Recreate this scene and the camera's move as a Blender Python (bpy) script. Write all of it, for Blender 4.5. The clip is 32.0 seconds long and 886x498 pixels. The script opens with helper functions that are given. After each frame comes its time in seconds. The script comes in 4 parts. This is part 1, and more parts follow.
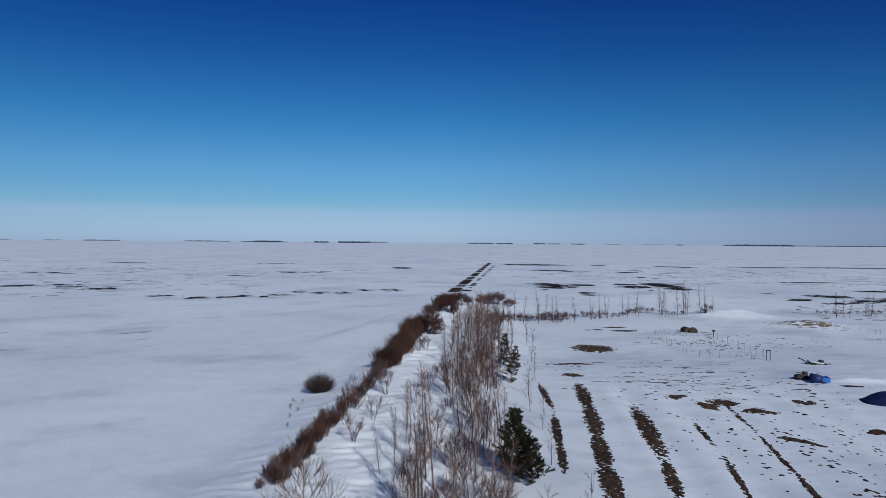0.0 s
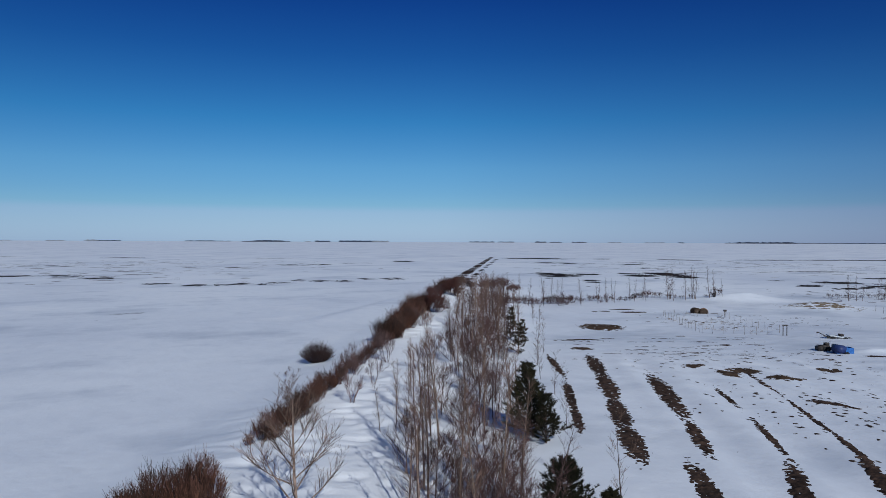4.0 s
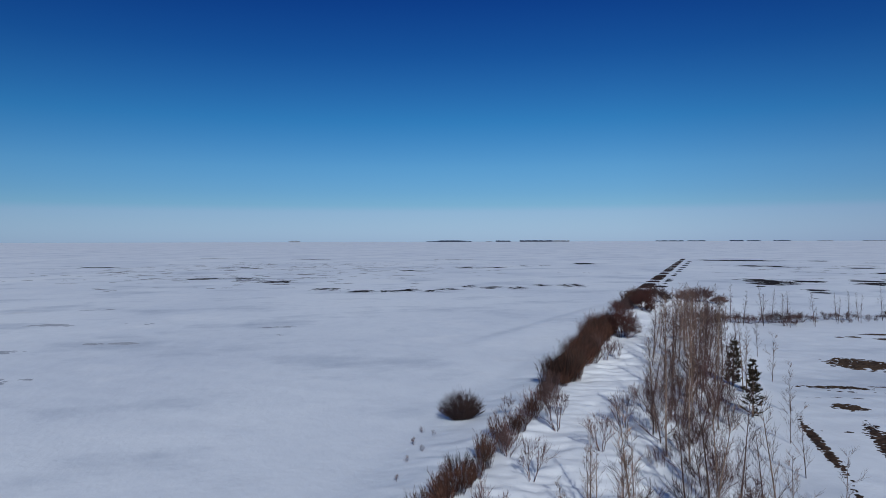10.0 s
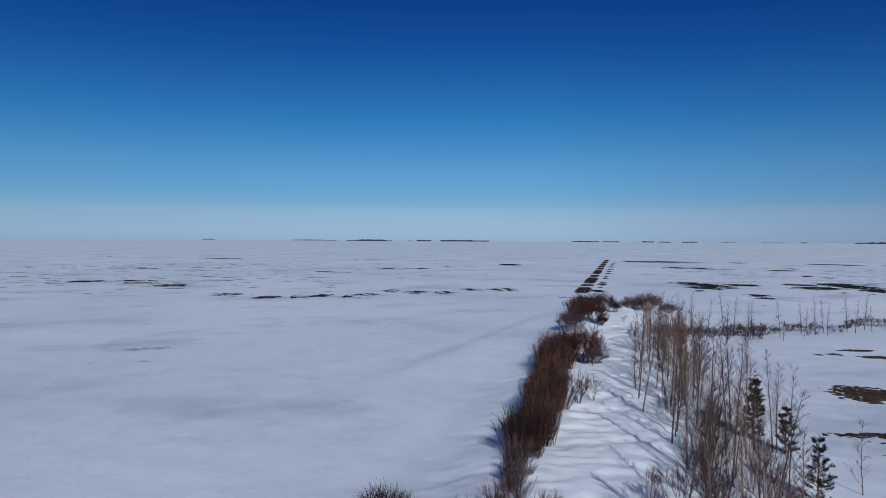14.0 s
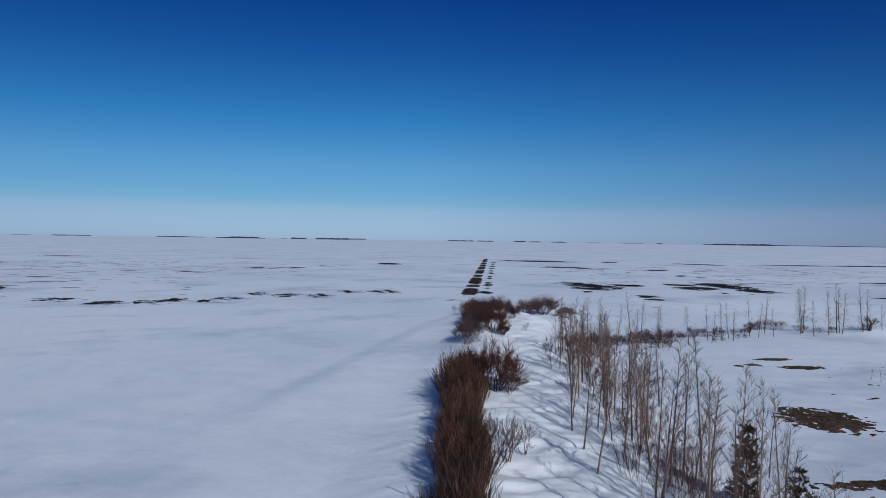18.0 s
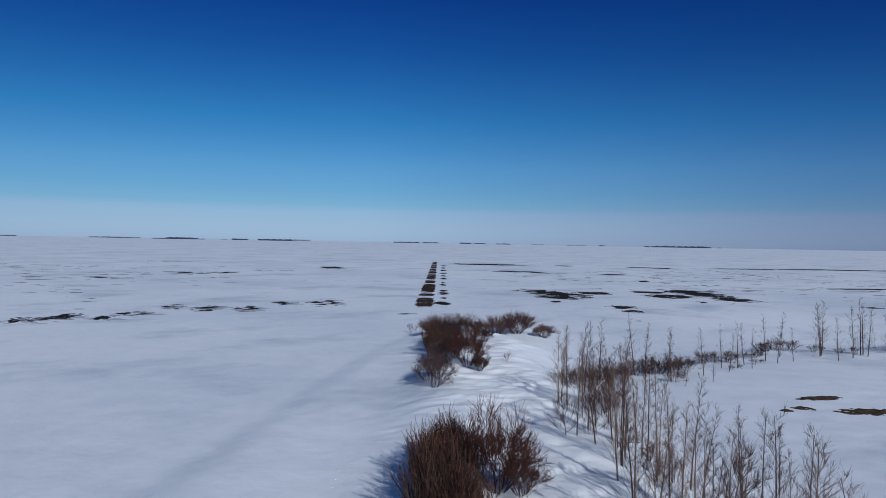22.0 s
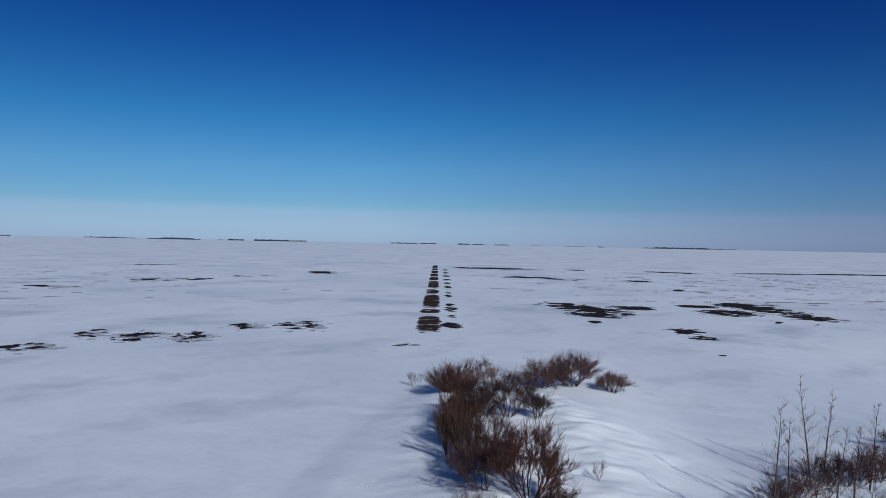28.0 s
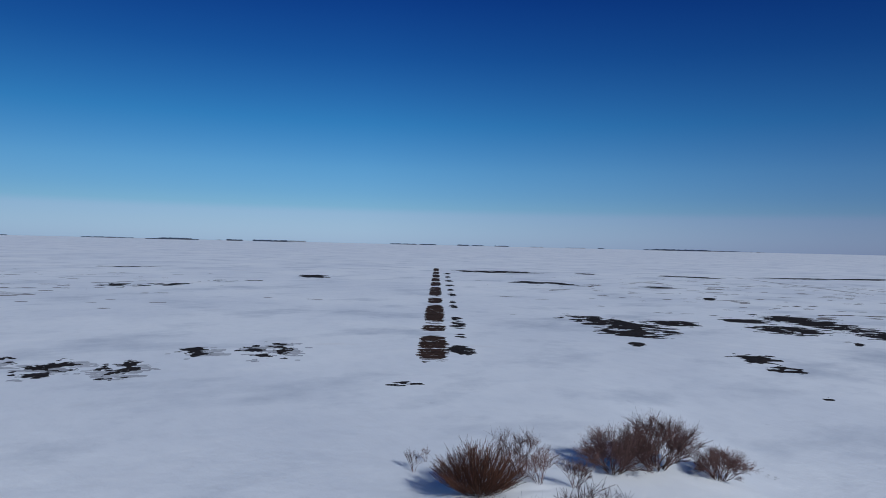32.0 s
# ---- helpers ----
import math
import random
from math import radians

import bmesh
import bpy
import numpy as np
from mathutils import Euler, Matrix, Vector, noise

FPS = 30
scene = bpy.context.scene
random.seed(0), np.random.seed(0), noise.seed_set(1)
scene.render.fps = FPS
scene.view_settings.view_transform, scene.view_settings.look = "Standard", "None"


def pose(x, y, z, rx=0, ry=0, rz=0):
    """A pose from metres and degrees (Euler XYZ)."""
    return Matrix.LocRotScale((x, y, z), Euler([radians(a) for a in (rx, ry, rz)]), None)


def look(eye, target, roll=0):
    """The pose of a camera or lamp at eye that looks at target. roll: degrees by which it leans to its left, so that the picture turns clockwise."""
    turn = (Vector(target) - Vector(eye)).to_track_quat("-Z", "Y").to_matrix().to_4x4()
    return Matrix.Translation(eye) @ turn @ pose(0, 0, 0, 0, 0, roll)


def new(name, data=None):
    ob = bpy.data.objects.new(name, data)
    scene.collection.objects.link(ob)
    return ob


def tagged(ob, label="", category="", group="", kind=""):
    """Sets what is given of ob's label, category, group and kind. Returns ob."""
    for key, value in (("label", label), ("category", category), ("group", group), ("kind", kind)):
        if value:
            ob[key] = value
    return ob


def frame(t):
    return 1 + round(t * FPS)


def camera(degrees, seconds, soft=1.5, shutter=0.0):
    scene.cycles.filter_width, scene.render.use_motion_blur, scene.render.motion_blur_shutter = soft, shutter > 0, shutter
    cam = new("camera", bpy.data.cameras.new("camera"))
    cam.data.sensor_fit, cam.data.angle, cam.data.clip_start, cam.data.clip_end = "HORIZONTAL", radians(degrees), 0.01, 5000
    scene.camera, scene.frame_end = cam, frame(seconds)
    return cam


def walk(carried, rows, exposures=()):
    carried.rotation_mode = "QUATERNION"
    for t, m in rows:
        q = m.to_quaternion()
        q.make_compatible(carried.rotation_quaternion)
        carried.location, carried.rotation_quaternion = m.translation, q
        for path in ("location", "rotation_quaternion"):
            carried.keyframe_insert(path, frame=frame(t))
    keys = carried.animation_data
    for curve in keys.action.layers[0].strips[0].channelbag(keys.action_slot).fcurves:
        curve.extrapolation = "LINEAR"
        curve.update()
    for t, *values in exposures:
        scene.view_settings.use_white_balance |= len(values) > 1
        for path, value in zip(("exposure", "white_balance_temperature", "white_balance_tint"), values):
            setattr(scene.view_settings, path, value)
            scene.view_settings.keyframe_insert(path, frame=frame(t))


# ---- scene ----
cam = camera(66.0, 32.0, soft=0.75)
# seconds, x, y, z, yaw, pitch, roll
PATH = [
    (0, 0.06, 0.86, 15.79, -0.01, -0.66, 0.48),
    (0.5, 0.09, 0.84, 14.80, -0.02, -0.62, 0.45),
    (1, 0.11, 0.84, 13.65, -0.02, -0.59, 0.38),
    (1.5, 0.16, 0.84, 12.64, 0.02, -0.62, 0.38),
    (2, 0.14, 0.88, 12.07, 0.02, -0.68, 0.31),
    (2.5, 0.10, 1.25, 11.98, 0.05, -0.68, 0.28),
    (3, 0.06, 2.00, 11.96, 0.09, -0.69, 0.21),
    (3.5, -0.05, 3.10, 12.00, 0.09, -0.70, 0.24),
    (5.5, -0.36, 9.97, 12.51, 0.09, -0.75, 0.03),
    (6, -0.35, 12.19, 12.64, 0.07, -0.73, -0.05),
    (6.5, -0.35, 14.08, 12.78, 0.05, -0.78, -0.07),
    (7, -0.31, 15.45, 12.89, 0.06, -0.84, -0.13),
    (7.5, -0.14, 16.76, 12.97, 0.08, -0.91, -0.14),
    (8, -0.44, 17.78, 13.08, 8.23, -0.74, -0.13),
    (8.5, -0.36, 19.29, 13.01, 15.71, -0.63, -0.16),
    (9, -0.38, 20.74, 12.93, 15.57, -0.66, -0.28),
    (9.5, -0.78, 22.02, 12.84, 15.34, -0.70, -0.19),
    (10, -1.00, 23.47, 12.95, 15.18, -0.76, -0.16),
    (10.5, -1.33, 25.27, 13.01, 15.05, -0.81, -0.11),
    (11, -1.78, 27.35, 12.98, 14.95, -0.79, -0.04),
    (11.5, -2.31, 29.39, 13.03, 14.83, -0.82, 0.00),
    (12, -2.78, 31.45, 13.12, 14.77, -0.83, 0.06),
    (12.5, -3.34, 33.78, 13.21, 14.67, -0.87, 0.06),
    (13, -4.00, 36.45, 13.20, 14.59, -0.89, 0.13),
    (13.5, -4.66, 39.18, 13.08, 14.53, -0.87, 0.15),
    (14, -5.59, 41.72, 12.97, 8.53, -0.81, 0.32),
    (14.5, -6.10, 43.91, 13.02, -0.50, -0.72, 0.45),
    (16.5, -6.89, 50.77, 12.84, -1.32, -0.82, 0.84),
    (17, -7.04, 52.62, 12.68, -1.47, -0.79, 1.01),
    (17.5, -7.50, 54.66, 12.59, -1.67, -0.82, 0.86),
    (18, -7.74, 56.94, 12.64, -1.82, -0.83, 0.85),
    (18.5, -7.95, 59.19, 12.74, -1.98, -0.82, 0.86),
    (19, -8.04, 61.78, 12.70, -2.12, -0.80, 0.96),
    (19.5, -8.19, 64.41, 12.75, -2.81, -0.76, 0.87),
    (20, -8.09, 66.95, 12.80, -5.62, -0.68, 0.93),
    (20.5, -8.27, 69.37, 12.86, -6.18, -0.66, 0.96),
    (21, -8.28, 71.84, 12.91, -6.25, -0.65, 0.95),
    (21.5, -8.25, 74.43, 12.95, -6.34, -0.64, 0.95),
    (22, -8.31, 77.17, 13.00, -6.41, -0.63, 1.02),
    (22.5, -8.11, 79.76, 13.00, -6.40, -0.59, 1.07),
    (23, -7.94, 82.37, 13.11, -6.45, -0.61, 1.01),
    (23.5, -7.87, 84.97, 13.16, -6.50, -0.58, 1.02),
    (24, -7.85, 87.90, 13.14, -6.61, -0.57, 1.10),
    (24.5, -7.66, 90.74, 13.13, -6.62, -0.58, 1.11),
    (25, -7.55, 93.48, 13.20, -6.62, -0.56, 1.10),
    (25.5, -7.32, 96.07, 13.28, -6.60, -0.57, 1.11),
    (27.5, -6.82, 106.85, 13.42, -6.63, -0.56, 1.13),
    (28, -6.64, 109.71, 13.49, -6.61, -0.56, 1.14),
    (28.5, -6.50, 112.30, 13.56, -6.61, -0.57, 1.13),
    (29, -6.40, 115.35, 13.50, -6.61, -0.51, 1.21),
    (29.5, -6.26, 118.04, 13.61, -6.58, -0.55, 1.25),
    (30, -6.04, 120.89, 13.59, -6.58, -0.54, 1.23),
    (30.5, -5.88, 123.62, 13.59, -6.58, -0.54, 1.22),
    (31, -5.54, 126.65, 13.56, -6.50, -0.53, 1.24),
    (31.5, -5.38, 129.37, 13.55, -6.52, -0.53, 1.27),
    (32, -5.18, 132.28, 13.77, -6.66, -0.48, 1.34),
]
STOPS, TINT = -0.385, 10
walk(cam, [(t, pose(x, y, z, 90 + p, 0, yaw) @ pose(0, 0, 0, 0, 0, roll)) for t, x, y, z, yaw, p, roll in PATH],
     exposures=[(t, STOPS + more, kelvin, TINT) for t, more, kelvin in ((0, 0, 6140), (8, -0.01, 6110), (12, -0.12, 5980), (18, -0.06, 5960), (24, -0.06, 6000), (32, -0.07, 6060))])

# ---- world and sun ----
SUN_UP, SUN_SIDE = 30.0, 20.0   # degrees above the horizon; degrees to the right of straight behind the start
sun_from = Vector((math.sin(radians(SUN_SIDE)) * math.cos(radians(SUN_UP)), -math.cos(radians(SUN_SIDE)) * math.cos(radians(SUN_UP)), math.sin(radians(SUN_UP))))
# sine of the height above the horizon, and how much of each colour comes through
SKY_TONES = [(0.0, (0.45, 0.63, 1.12)), (1.0, (0.37, 0.47, 0.62)), (0.50, (0.14, 0.30, 0.60)), (0.025, (0.465, 0.605, 0.95)), (0.041, (0.47, 0.595, 0.88)), (0.050, (0.375, 0.575, 0.82)), (0.068, (0.335, 0.56, 0.80)), (0.105, (0.295, 0.565, 0.79)), (0.17, (0.150, 0.475, 0.735)), (0.26, (0.075, 0.300, 0.625)), (0.35, (0.040, 0.178, 0.545))]
# from west to east, the same
SIDE_TONES = [(0.0, (0.93, 0.94, 0.94)), (1.0, (0.78, 0.72, 0.84)), (0.25, (0.96, 0.97, 0.965)), (0.38, (1.02, 1.02, 1.0)), (0.5, (1.07, 1.06, 1.04)), (0.6, (1.0, 0.985, 1.0)), (0.68, (0.97, 0.94, 0.98)), (0.80, (0.87, 0.82, 0.92))]
world = bpy.data.worlds.new("sky")
scene.world = world
world.use_nodes = True
wn, wl = world.node_tree.nodes, world.node_tree.links
wn.clear()
sky = wn.new("ShaderNodeTexSky")
sky.sky_type, sky.sun_disc = "NISHITA", False
sky.sun_elevation, sky.sun_rotation = radians(SUN_UP), radians(180 - SUN_SIDE)
sky.altitude, sky.air_density, sky.dust_density, sky.ozone_density = 600, 1.0, 0.3, 3.0
# the clear winter air deepens the blue overhead and greys it toward the horizon
where = wn.new("ShaderNodeTexCoord")
apart = wn.new("ShaderNodeSeparateXYZ")
clear = wn.new("ShaderNodeValToRGB")
for k, (up, tone) in enumerate(SKY_TONES):
    e = clear.color_ramp.elements[k] if k < 2 else clear.color_ramp.elements.new(up)
    e.position, e.color = up, (*tone, 1)
wl.new(where.outputs["Generated"], apart.inputs[0])
wl.new(apart.outputs["Z"], clear.inputs[0])
grade = wn.new("ShaderNodeMix")
grade.data_type, grade.blend_type = "RGBA", "MULTIPLY"
grade.inputs[0].default_value = 1.0
back = wn.new("ShaderNodeBackground")
back.inputs["Strength"].default_value = 0.106
out = wn.new("ShaderNodeOutputWorld")
wl.new(sky.outputs[0], grade.inputs[6])
wl.new(clear.outputs[0], grade.inputs[7])
side = wn.new("ShaderNodeMapRange")
side.inputs["From Min"].default_value, side.inputs["From Max"].default_value = -1.0, 1.0
wl.new(apart.outputs["X"], side.inputs["Value"])
across = wn.new("ShaderNodeValToRGB")
for k, (at, tone) in enumerate(SIDE_TONES):
    e = across.color_ramp.elements[k] if k < 2 else across.color_ramp.elements.new(at)
    e.position, e.color = at, (*tone, 1)
wl.new(side.outputs[0], across.inputs[0])
dim = wn.new("ShaderNodeVectorMath")
dim.operation = "MULTIPLY"
wl.new(grade.outputs[2], dim.inputs[0])
wl.new(across.outputs[0], dim.inputs[1])
wl.new(dim.outputs[0], back.inputs["Color"])
wl.new(back.outputs[0], out.inputs["Surface"])
sun = new("sun", bpy.data.lights.new("sun", "SUN"))
sun.data.energy, sun.data.angle, sun.data.color = 4.25, radians(0.53), (0.965, 0.98, 0.945)
sun.matrix_world = look(sun_from * 300, (0, 0, 0))


# ---- materials ----
def material(name, rough=0.8, spec=0.3):
    m = bpy.data.materials.new(name)
    m.use_nodes = True
    b = m.node_tree.nodes["Principled BSDF"]
    b.inputs["Roughness"].default_value = rough
    b.inputs["Specular IOR Level"].default_value = spec
    return m, m.node_tree.nodes, m.node_tree.links, b


def noise_node(n, l, scale, detail=4.0, stretch=(1, 1, 1), rough=0.55, coords="Object", turn=0.0):
    tc = n.new("ShaderNodeTexCoord")
    mp = n.new("ShaderNodeMapping")
    mp.vector_type = "TEXTURE"
    mp.inputs["Rotation"].default_value = (0, 0, radians(turn))
    mp.inputs["Scale"].default_value = tuple(1.0 / v for v in stretch)
    t = n.new("ShaderNodeTexNoise")
    t.inputs["Scale"].default_value, t.inputs["Detail"].default_value, t.inputs["Roughness"].default_value = scale, detail, rough
    l.new(tc.outputs[coords], mp.inputs["Vector"])
    l.new(mp.outputs[0], t.inputs["Vector"])
    return t.outputs["Fac"]


def ramp(n, l, fac, stops):
    r = n.new("ShaderNodeValToRGB")
    r.color_ramp.elements[0].position, r.color_ramp.elements[1].position = stops[0][0], stops[-1][0]
    r.color_ramp.elements[0].color, r.color_ramp.elements[1].color = (*stops[0][1], 1), (*stops[-1][1], 1)
    for p, c in stops[1:-1]:
        r.color_ramp.elements.new(p).color = (*c, 1)
    l.new(fac, r.inputs[0])
    return r.outputs[0]


def mix(n, l, fac, a, b, how="MIX"):
    m = n.new("ShaderNodeMix")
    m.data_type, m.blend_type = "RGBA", how
    for k, v in (("Factor", fac), ("A", a), ("B", b)):
        sock = [s for s in m.inputs if s.name == k and s.enabled][0]
        if isinstance(v, (int, float)):
            sock.default_value = v
        elif isinstance(v, tuple):
            sock.default_value = (*v, 1)
        else:
            l.new(v, sock)
    return [o for o in m.outputs if o.enabled][0]


def bump(n, l, b, height, strength=0.5, dist=0.05, under=None):
    k = n.new("ShaderNodeBump")
    k.inputs["Strength"].default_value, k.inputs["Distance"].default_value = strength, dist
    l.new(height, k.inputs["Height"])
    if under is not None:
        l.new(under, k.inputs["Normal"])
    l.new(k.outputs[0], b.inputs["Normal"])
    return k.outputs[0]


def snow_material():
    """Wind-packed, slightly dirty field snow, and cleaner drifted snow along the shelterbelt."""
    m, n, l, b = material("snow", 0.6, 0.3)
    wide = noise_node(n, l, 0.020, 5, (1.1, 0.8, 1))
    streak = noise_node(n, l, 0.075, 7, (0.62, 0.80, 1), 0.60, turn=28)
    fine = noise_node(n, l, 0.6, 8, (0.9, 0.55, 1), 0.62, turn=20)
    c = ramp(n, l, wide, [(0.3, (0.64, 0.67, 0.73)), (0.55, (0.78, 0.80, 0.83)), (0.75, (0.83, 0.84, 0.85))])
    thin = ramp(n, l, streak, [(0.52, (0, 0, 0)), (0.70, (0.85, 0.85, 0.85))])
    c = mix(n, l, thin, c, (0.43, 0.47, 0.54))
    crust = ramp(n, l, streak, [(0.26, (0.7, 0.7, 0.7)), (0.42, (0, 0, 0))])
    c = mix(n, l, crust, c, (0.88, 0.88, 0.89))
    tan = ramp(n, l, noise_node(n, l, 0.05, 5, (0.8, 1.4, 1)), [(0.66, (0, 0, 0)), (0.80, (0.35, 0.35, 0.35))])
    c = mix(n, l, tan, c, (0.62, 0.55, 0.48))
    c = mix(n, l, 0.13, c, ramp(n, l, fine, [(0.3, (0.50, 0.52, 0.57)), (0.5, (0.78, 0.79, 0.82)), (0.7, (0.95, 0.95, 0.96))]))
    fleck = ramp(n, l, noise_node(n, l, 0.26, 6, (0.75, 0.5, 1), 0.7, turn=24), [(0.66, (0, 0, 0)), (0.74, (0.5, 0.5, 0.5))])
    c = mix(n, l, fleck, c, (0.46, 0.48, 0.53))
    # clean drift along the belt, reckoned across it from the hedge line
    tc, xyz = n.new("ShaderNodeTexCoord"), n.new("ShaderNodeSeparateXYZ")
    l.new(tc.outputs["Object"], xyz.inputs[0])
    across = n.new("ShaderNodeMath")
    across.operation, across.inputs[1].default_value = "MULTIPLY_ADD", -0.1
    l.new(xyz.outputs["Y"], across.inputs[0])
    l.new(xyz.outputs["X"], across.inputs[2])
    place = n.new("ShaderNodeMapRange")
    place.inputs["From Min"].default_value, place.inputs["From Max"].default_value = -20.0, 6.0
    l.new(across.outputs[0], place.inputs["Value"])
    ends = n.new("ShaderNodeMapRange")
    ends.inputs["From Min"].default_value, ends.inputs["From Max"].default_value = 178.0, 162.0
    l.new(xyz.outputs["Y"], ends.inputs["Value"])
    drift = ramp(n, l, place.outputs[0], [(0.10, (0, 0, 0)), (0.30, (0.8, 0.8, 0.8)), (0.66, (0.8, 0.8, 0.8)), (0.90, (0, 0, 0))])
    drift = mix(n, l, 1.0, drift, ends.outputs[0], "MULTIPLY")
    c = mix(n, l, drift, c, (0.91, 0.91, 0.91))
    l.new(c, b.inputs["Base Color"])
    grain = noise_node(n, l, 0.35, 8, (0.9, 0.5, 1), 0.55, turn=24)
    soft = bump(n, l, b, grain, 0.46, 0.25)
    bump(n, l, b, noise_node(n, l, 1.9, 6, (0.8, 0.6, 1), 0.6, turn=35), 0.34, 0.10, soft)
    return m


def soil_material(name, dark, light):
    m, n, l, b = material(name, 0.95, 0.1)
    a = noise_node(n, l, 2.4, 7)
    g = noise_node(n, l, 0.25, 4)
    c = ramp(n, l, a, [(0.3, dark), (0.7, light)])
    c = mix(n, l, ramp(n, l, g, [(0.35, (0, 0, 0)), (0.75, (0.6, 0.6, 0.6))]), c, tuple(v * 0.55 for v in dark))
    l.new(c, b.inputs["Base Color"])
    bump(n, l, b, noise_node(n, l, 6, 6), 0.9, 0.08)
    return m


def bark_material(name, dark, light, scale=9, spread=0.55):
    m, n, l, b = material(name, 0.85, 0.2)
    info, geo = n.new("ShaderNodeObjectInfo"), n.new("ShaderNodeNewGeometry")
    c = ramp(n, l, noise_node(n, l, scale, 5, (1, 1, 0.35)), [(0.3, dark), (0.7, light)])
    v = n.new("ShaderNodeHueSaturation")
    tones = []
    for source, low, high in ((info.outputs["Random"], 0.6, 1.35), (geo.outputs["Random Per Island"], 1 - spread, 1 + spread)):
        mr = n.new("ShaderNodeMapRange")
        mr.inputs["To Min"].default_value, mr.inputs["To Max"].default_value = low, high
        l.new(source, mr.inputs["Value"])
        tones.append(mr.outputs[0])
    both = n.new("ShaderNodeMath")
    both.operation = "MULTIPLY"
    l.new(tones[0], both.inputs[0])
    l.new(tones[1], both.inputs[1])
    l.new(both.outputs[0], v.inputs["Value"])
    l.new(c, v.inputs["Color"])
    l.new(v.outputs[0], b.inputs["Base Color"])
    bump(n, l, b, noise_node(n, l, scale * 3, 4), 0.5, 0.01)
    return m


def plain_material(name, dark, light, scale=6.0, rough=0.6, spec=0.4, relief=0.3):
    m, n, l, b = material(name, rough, spec)
    l.new(ramp(n, l, noise_node(n, l, scale, 5), [(0.3, dark), (0.7, light)]), b.inputs["Base Color"])
    bump(n, l, b, noise_node(n, l, scale * 4, 4), relief, 0.01)
    return m


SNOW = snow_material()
SOIL = soil_material("bare_soil", (0.015, 0.010, 0.008), (0.110, 0.068, 0.049))
WETSOIL = soil_material("wet_field_soil", (0.010, 0.009, 0.010), (0.040, 0.033, 0.032))
LINESOIL = soil_material("dark_stubble_strip", (0.013, 0.008, 0.006), (0.080, 0.046, 0.033))
STRAW = soil_material("straw_and_gravel", (0.11, 0.080, 0.052), (0.36, 0.28, 0.19))
THINSNOW = soil_material("thin_grey_snow", (0.36, 0.375, 0.42), (0.60, 0.61, 0.65))
STUBBLE = soil_material("grey_stubble", (0.10, 0.092, 0.090), (0.26, 0.235, 0.22))
GRASS = soil_material("dead_grass", (0.026, 0.017, 0.012), (0.135, 0.086, 0.054))
POPLAR = bark_material("poplar_bark", (0.072, 0.051, 0.041), (0.25, 0.178, 0.138))
TWIG = bark_material("poplar_twig", (0.058, 0.037, 0.030), (0.235, 0.150, 0.112), 9, 0.85)
WILLOW = bark_material("willow_stem", (0.014, 0.009, 0.007), (0.066, 0.038, 0.028), 9, 0.75)
WILLOWTIP = bark_material("willow_tip", (0.026, 0.012, 0.009), (0.122, 0.056, 0.037), 9, 0.8)
DARKWILLOW = bark_material("dark_willow_stem", (0.016, 0.010, 0.010), (0.072, 0.042, 0.037), 9, 0.7)
REDTWIG = bark_material("red_brown_twig", (0.026, 0.011, 0.010), (0.100, 0.040, 0.031), 9, 0.7)
GREYTWIG = bark_material("grey_brown_twig", (0.046, 0.028, 0.027), (0.162, 0.098, 0.090), 9, 0.6)
STRAWTWIG = bark_material("dead_straw", (0.16, 0.12, 0.085), (0.34, 0.27, 0.20))
DARKBARK = bark_material("dark_poplar_bark", (0.034, 0.022, 0.019), (0.125, 0.082, 0.067))
DARKTWIG = bark_material("dark_poplar_twig", (0.032, 0.018, 0.018), (0.122, 0.070, 0.064), 9, 0.7)
PINEBARK = bark_material("pine_bark", (0.06, 0.04, 0.03), (0.16, 0.11, 0.08))
NEEDLE = bark_material("pine_needle", (0.007, 0.0075, 0.0035), (0.030, 0.027, 0.011), 2.5, 0.6)
BROWNNEEDLE = bark_material("faded_pine_needle", (0.014, 0.011, 0.006), (0.062, 0.043, 0.019), 2.5, 0.6)


# ---- mesh helpers ----
def mesh_from(name, verts, faces, mat):
    me = bpy.data.meshes.new(name)
    me.from_pydata(verts, [], faces)
    me.materials.append(mat)
    me.update()
    return me


def part(name, me, parent, label=""):
    ob = new(name, me)
    ob.parent = parent
    if label:
        ob["label"] = label
    return ob


def thing(name, label, category, group="", kind="", at=None):
    ob = tagged(new(name), label, category, group, kind)
    if at is not None:
        ob.matrix_basis = at
    return ob


def bm_mesh(name, bm, mat, smooth=False):
    me = bpy.data.meshes.new(name)
    bm.to_mesh(me)
    bm.free()
    me.materials.append(mat)
    if smooth:
        me.shade_smooth()
    return me


def tubes(paths, sides=3):
    """Tapered tubes round polylines of (points, radii)."""
    verts, faces = [], []
    for pts, radii in paths:
        pts = [Vector(p) for p in pts]
        base = len(verts)
        way = (pts[-1] - pts[0]).normalized()
        side = way.orthogonal().normalized()
        over = way.cross(side)
        for p, r in zip(pts, radii):
            for k in range(sides):
                a = 2 * math.pi * k / sides
                verts.append(p + side * (r * math.cos(a)) + over * (r * math.sin(a)))
        for i in range(len(pts) - 1):
            for k in range(sides):
                j = (k + 1) % sides
                faces.append((base + i * sides + k, base + i * sides + j, base + (i + 1) * sides + j, base + (i + 1) * sides + k))
    return verts, faces


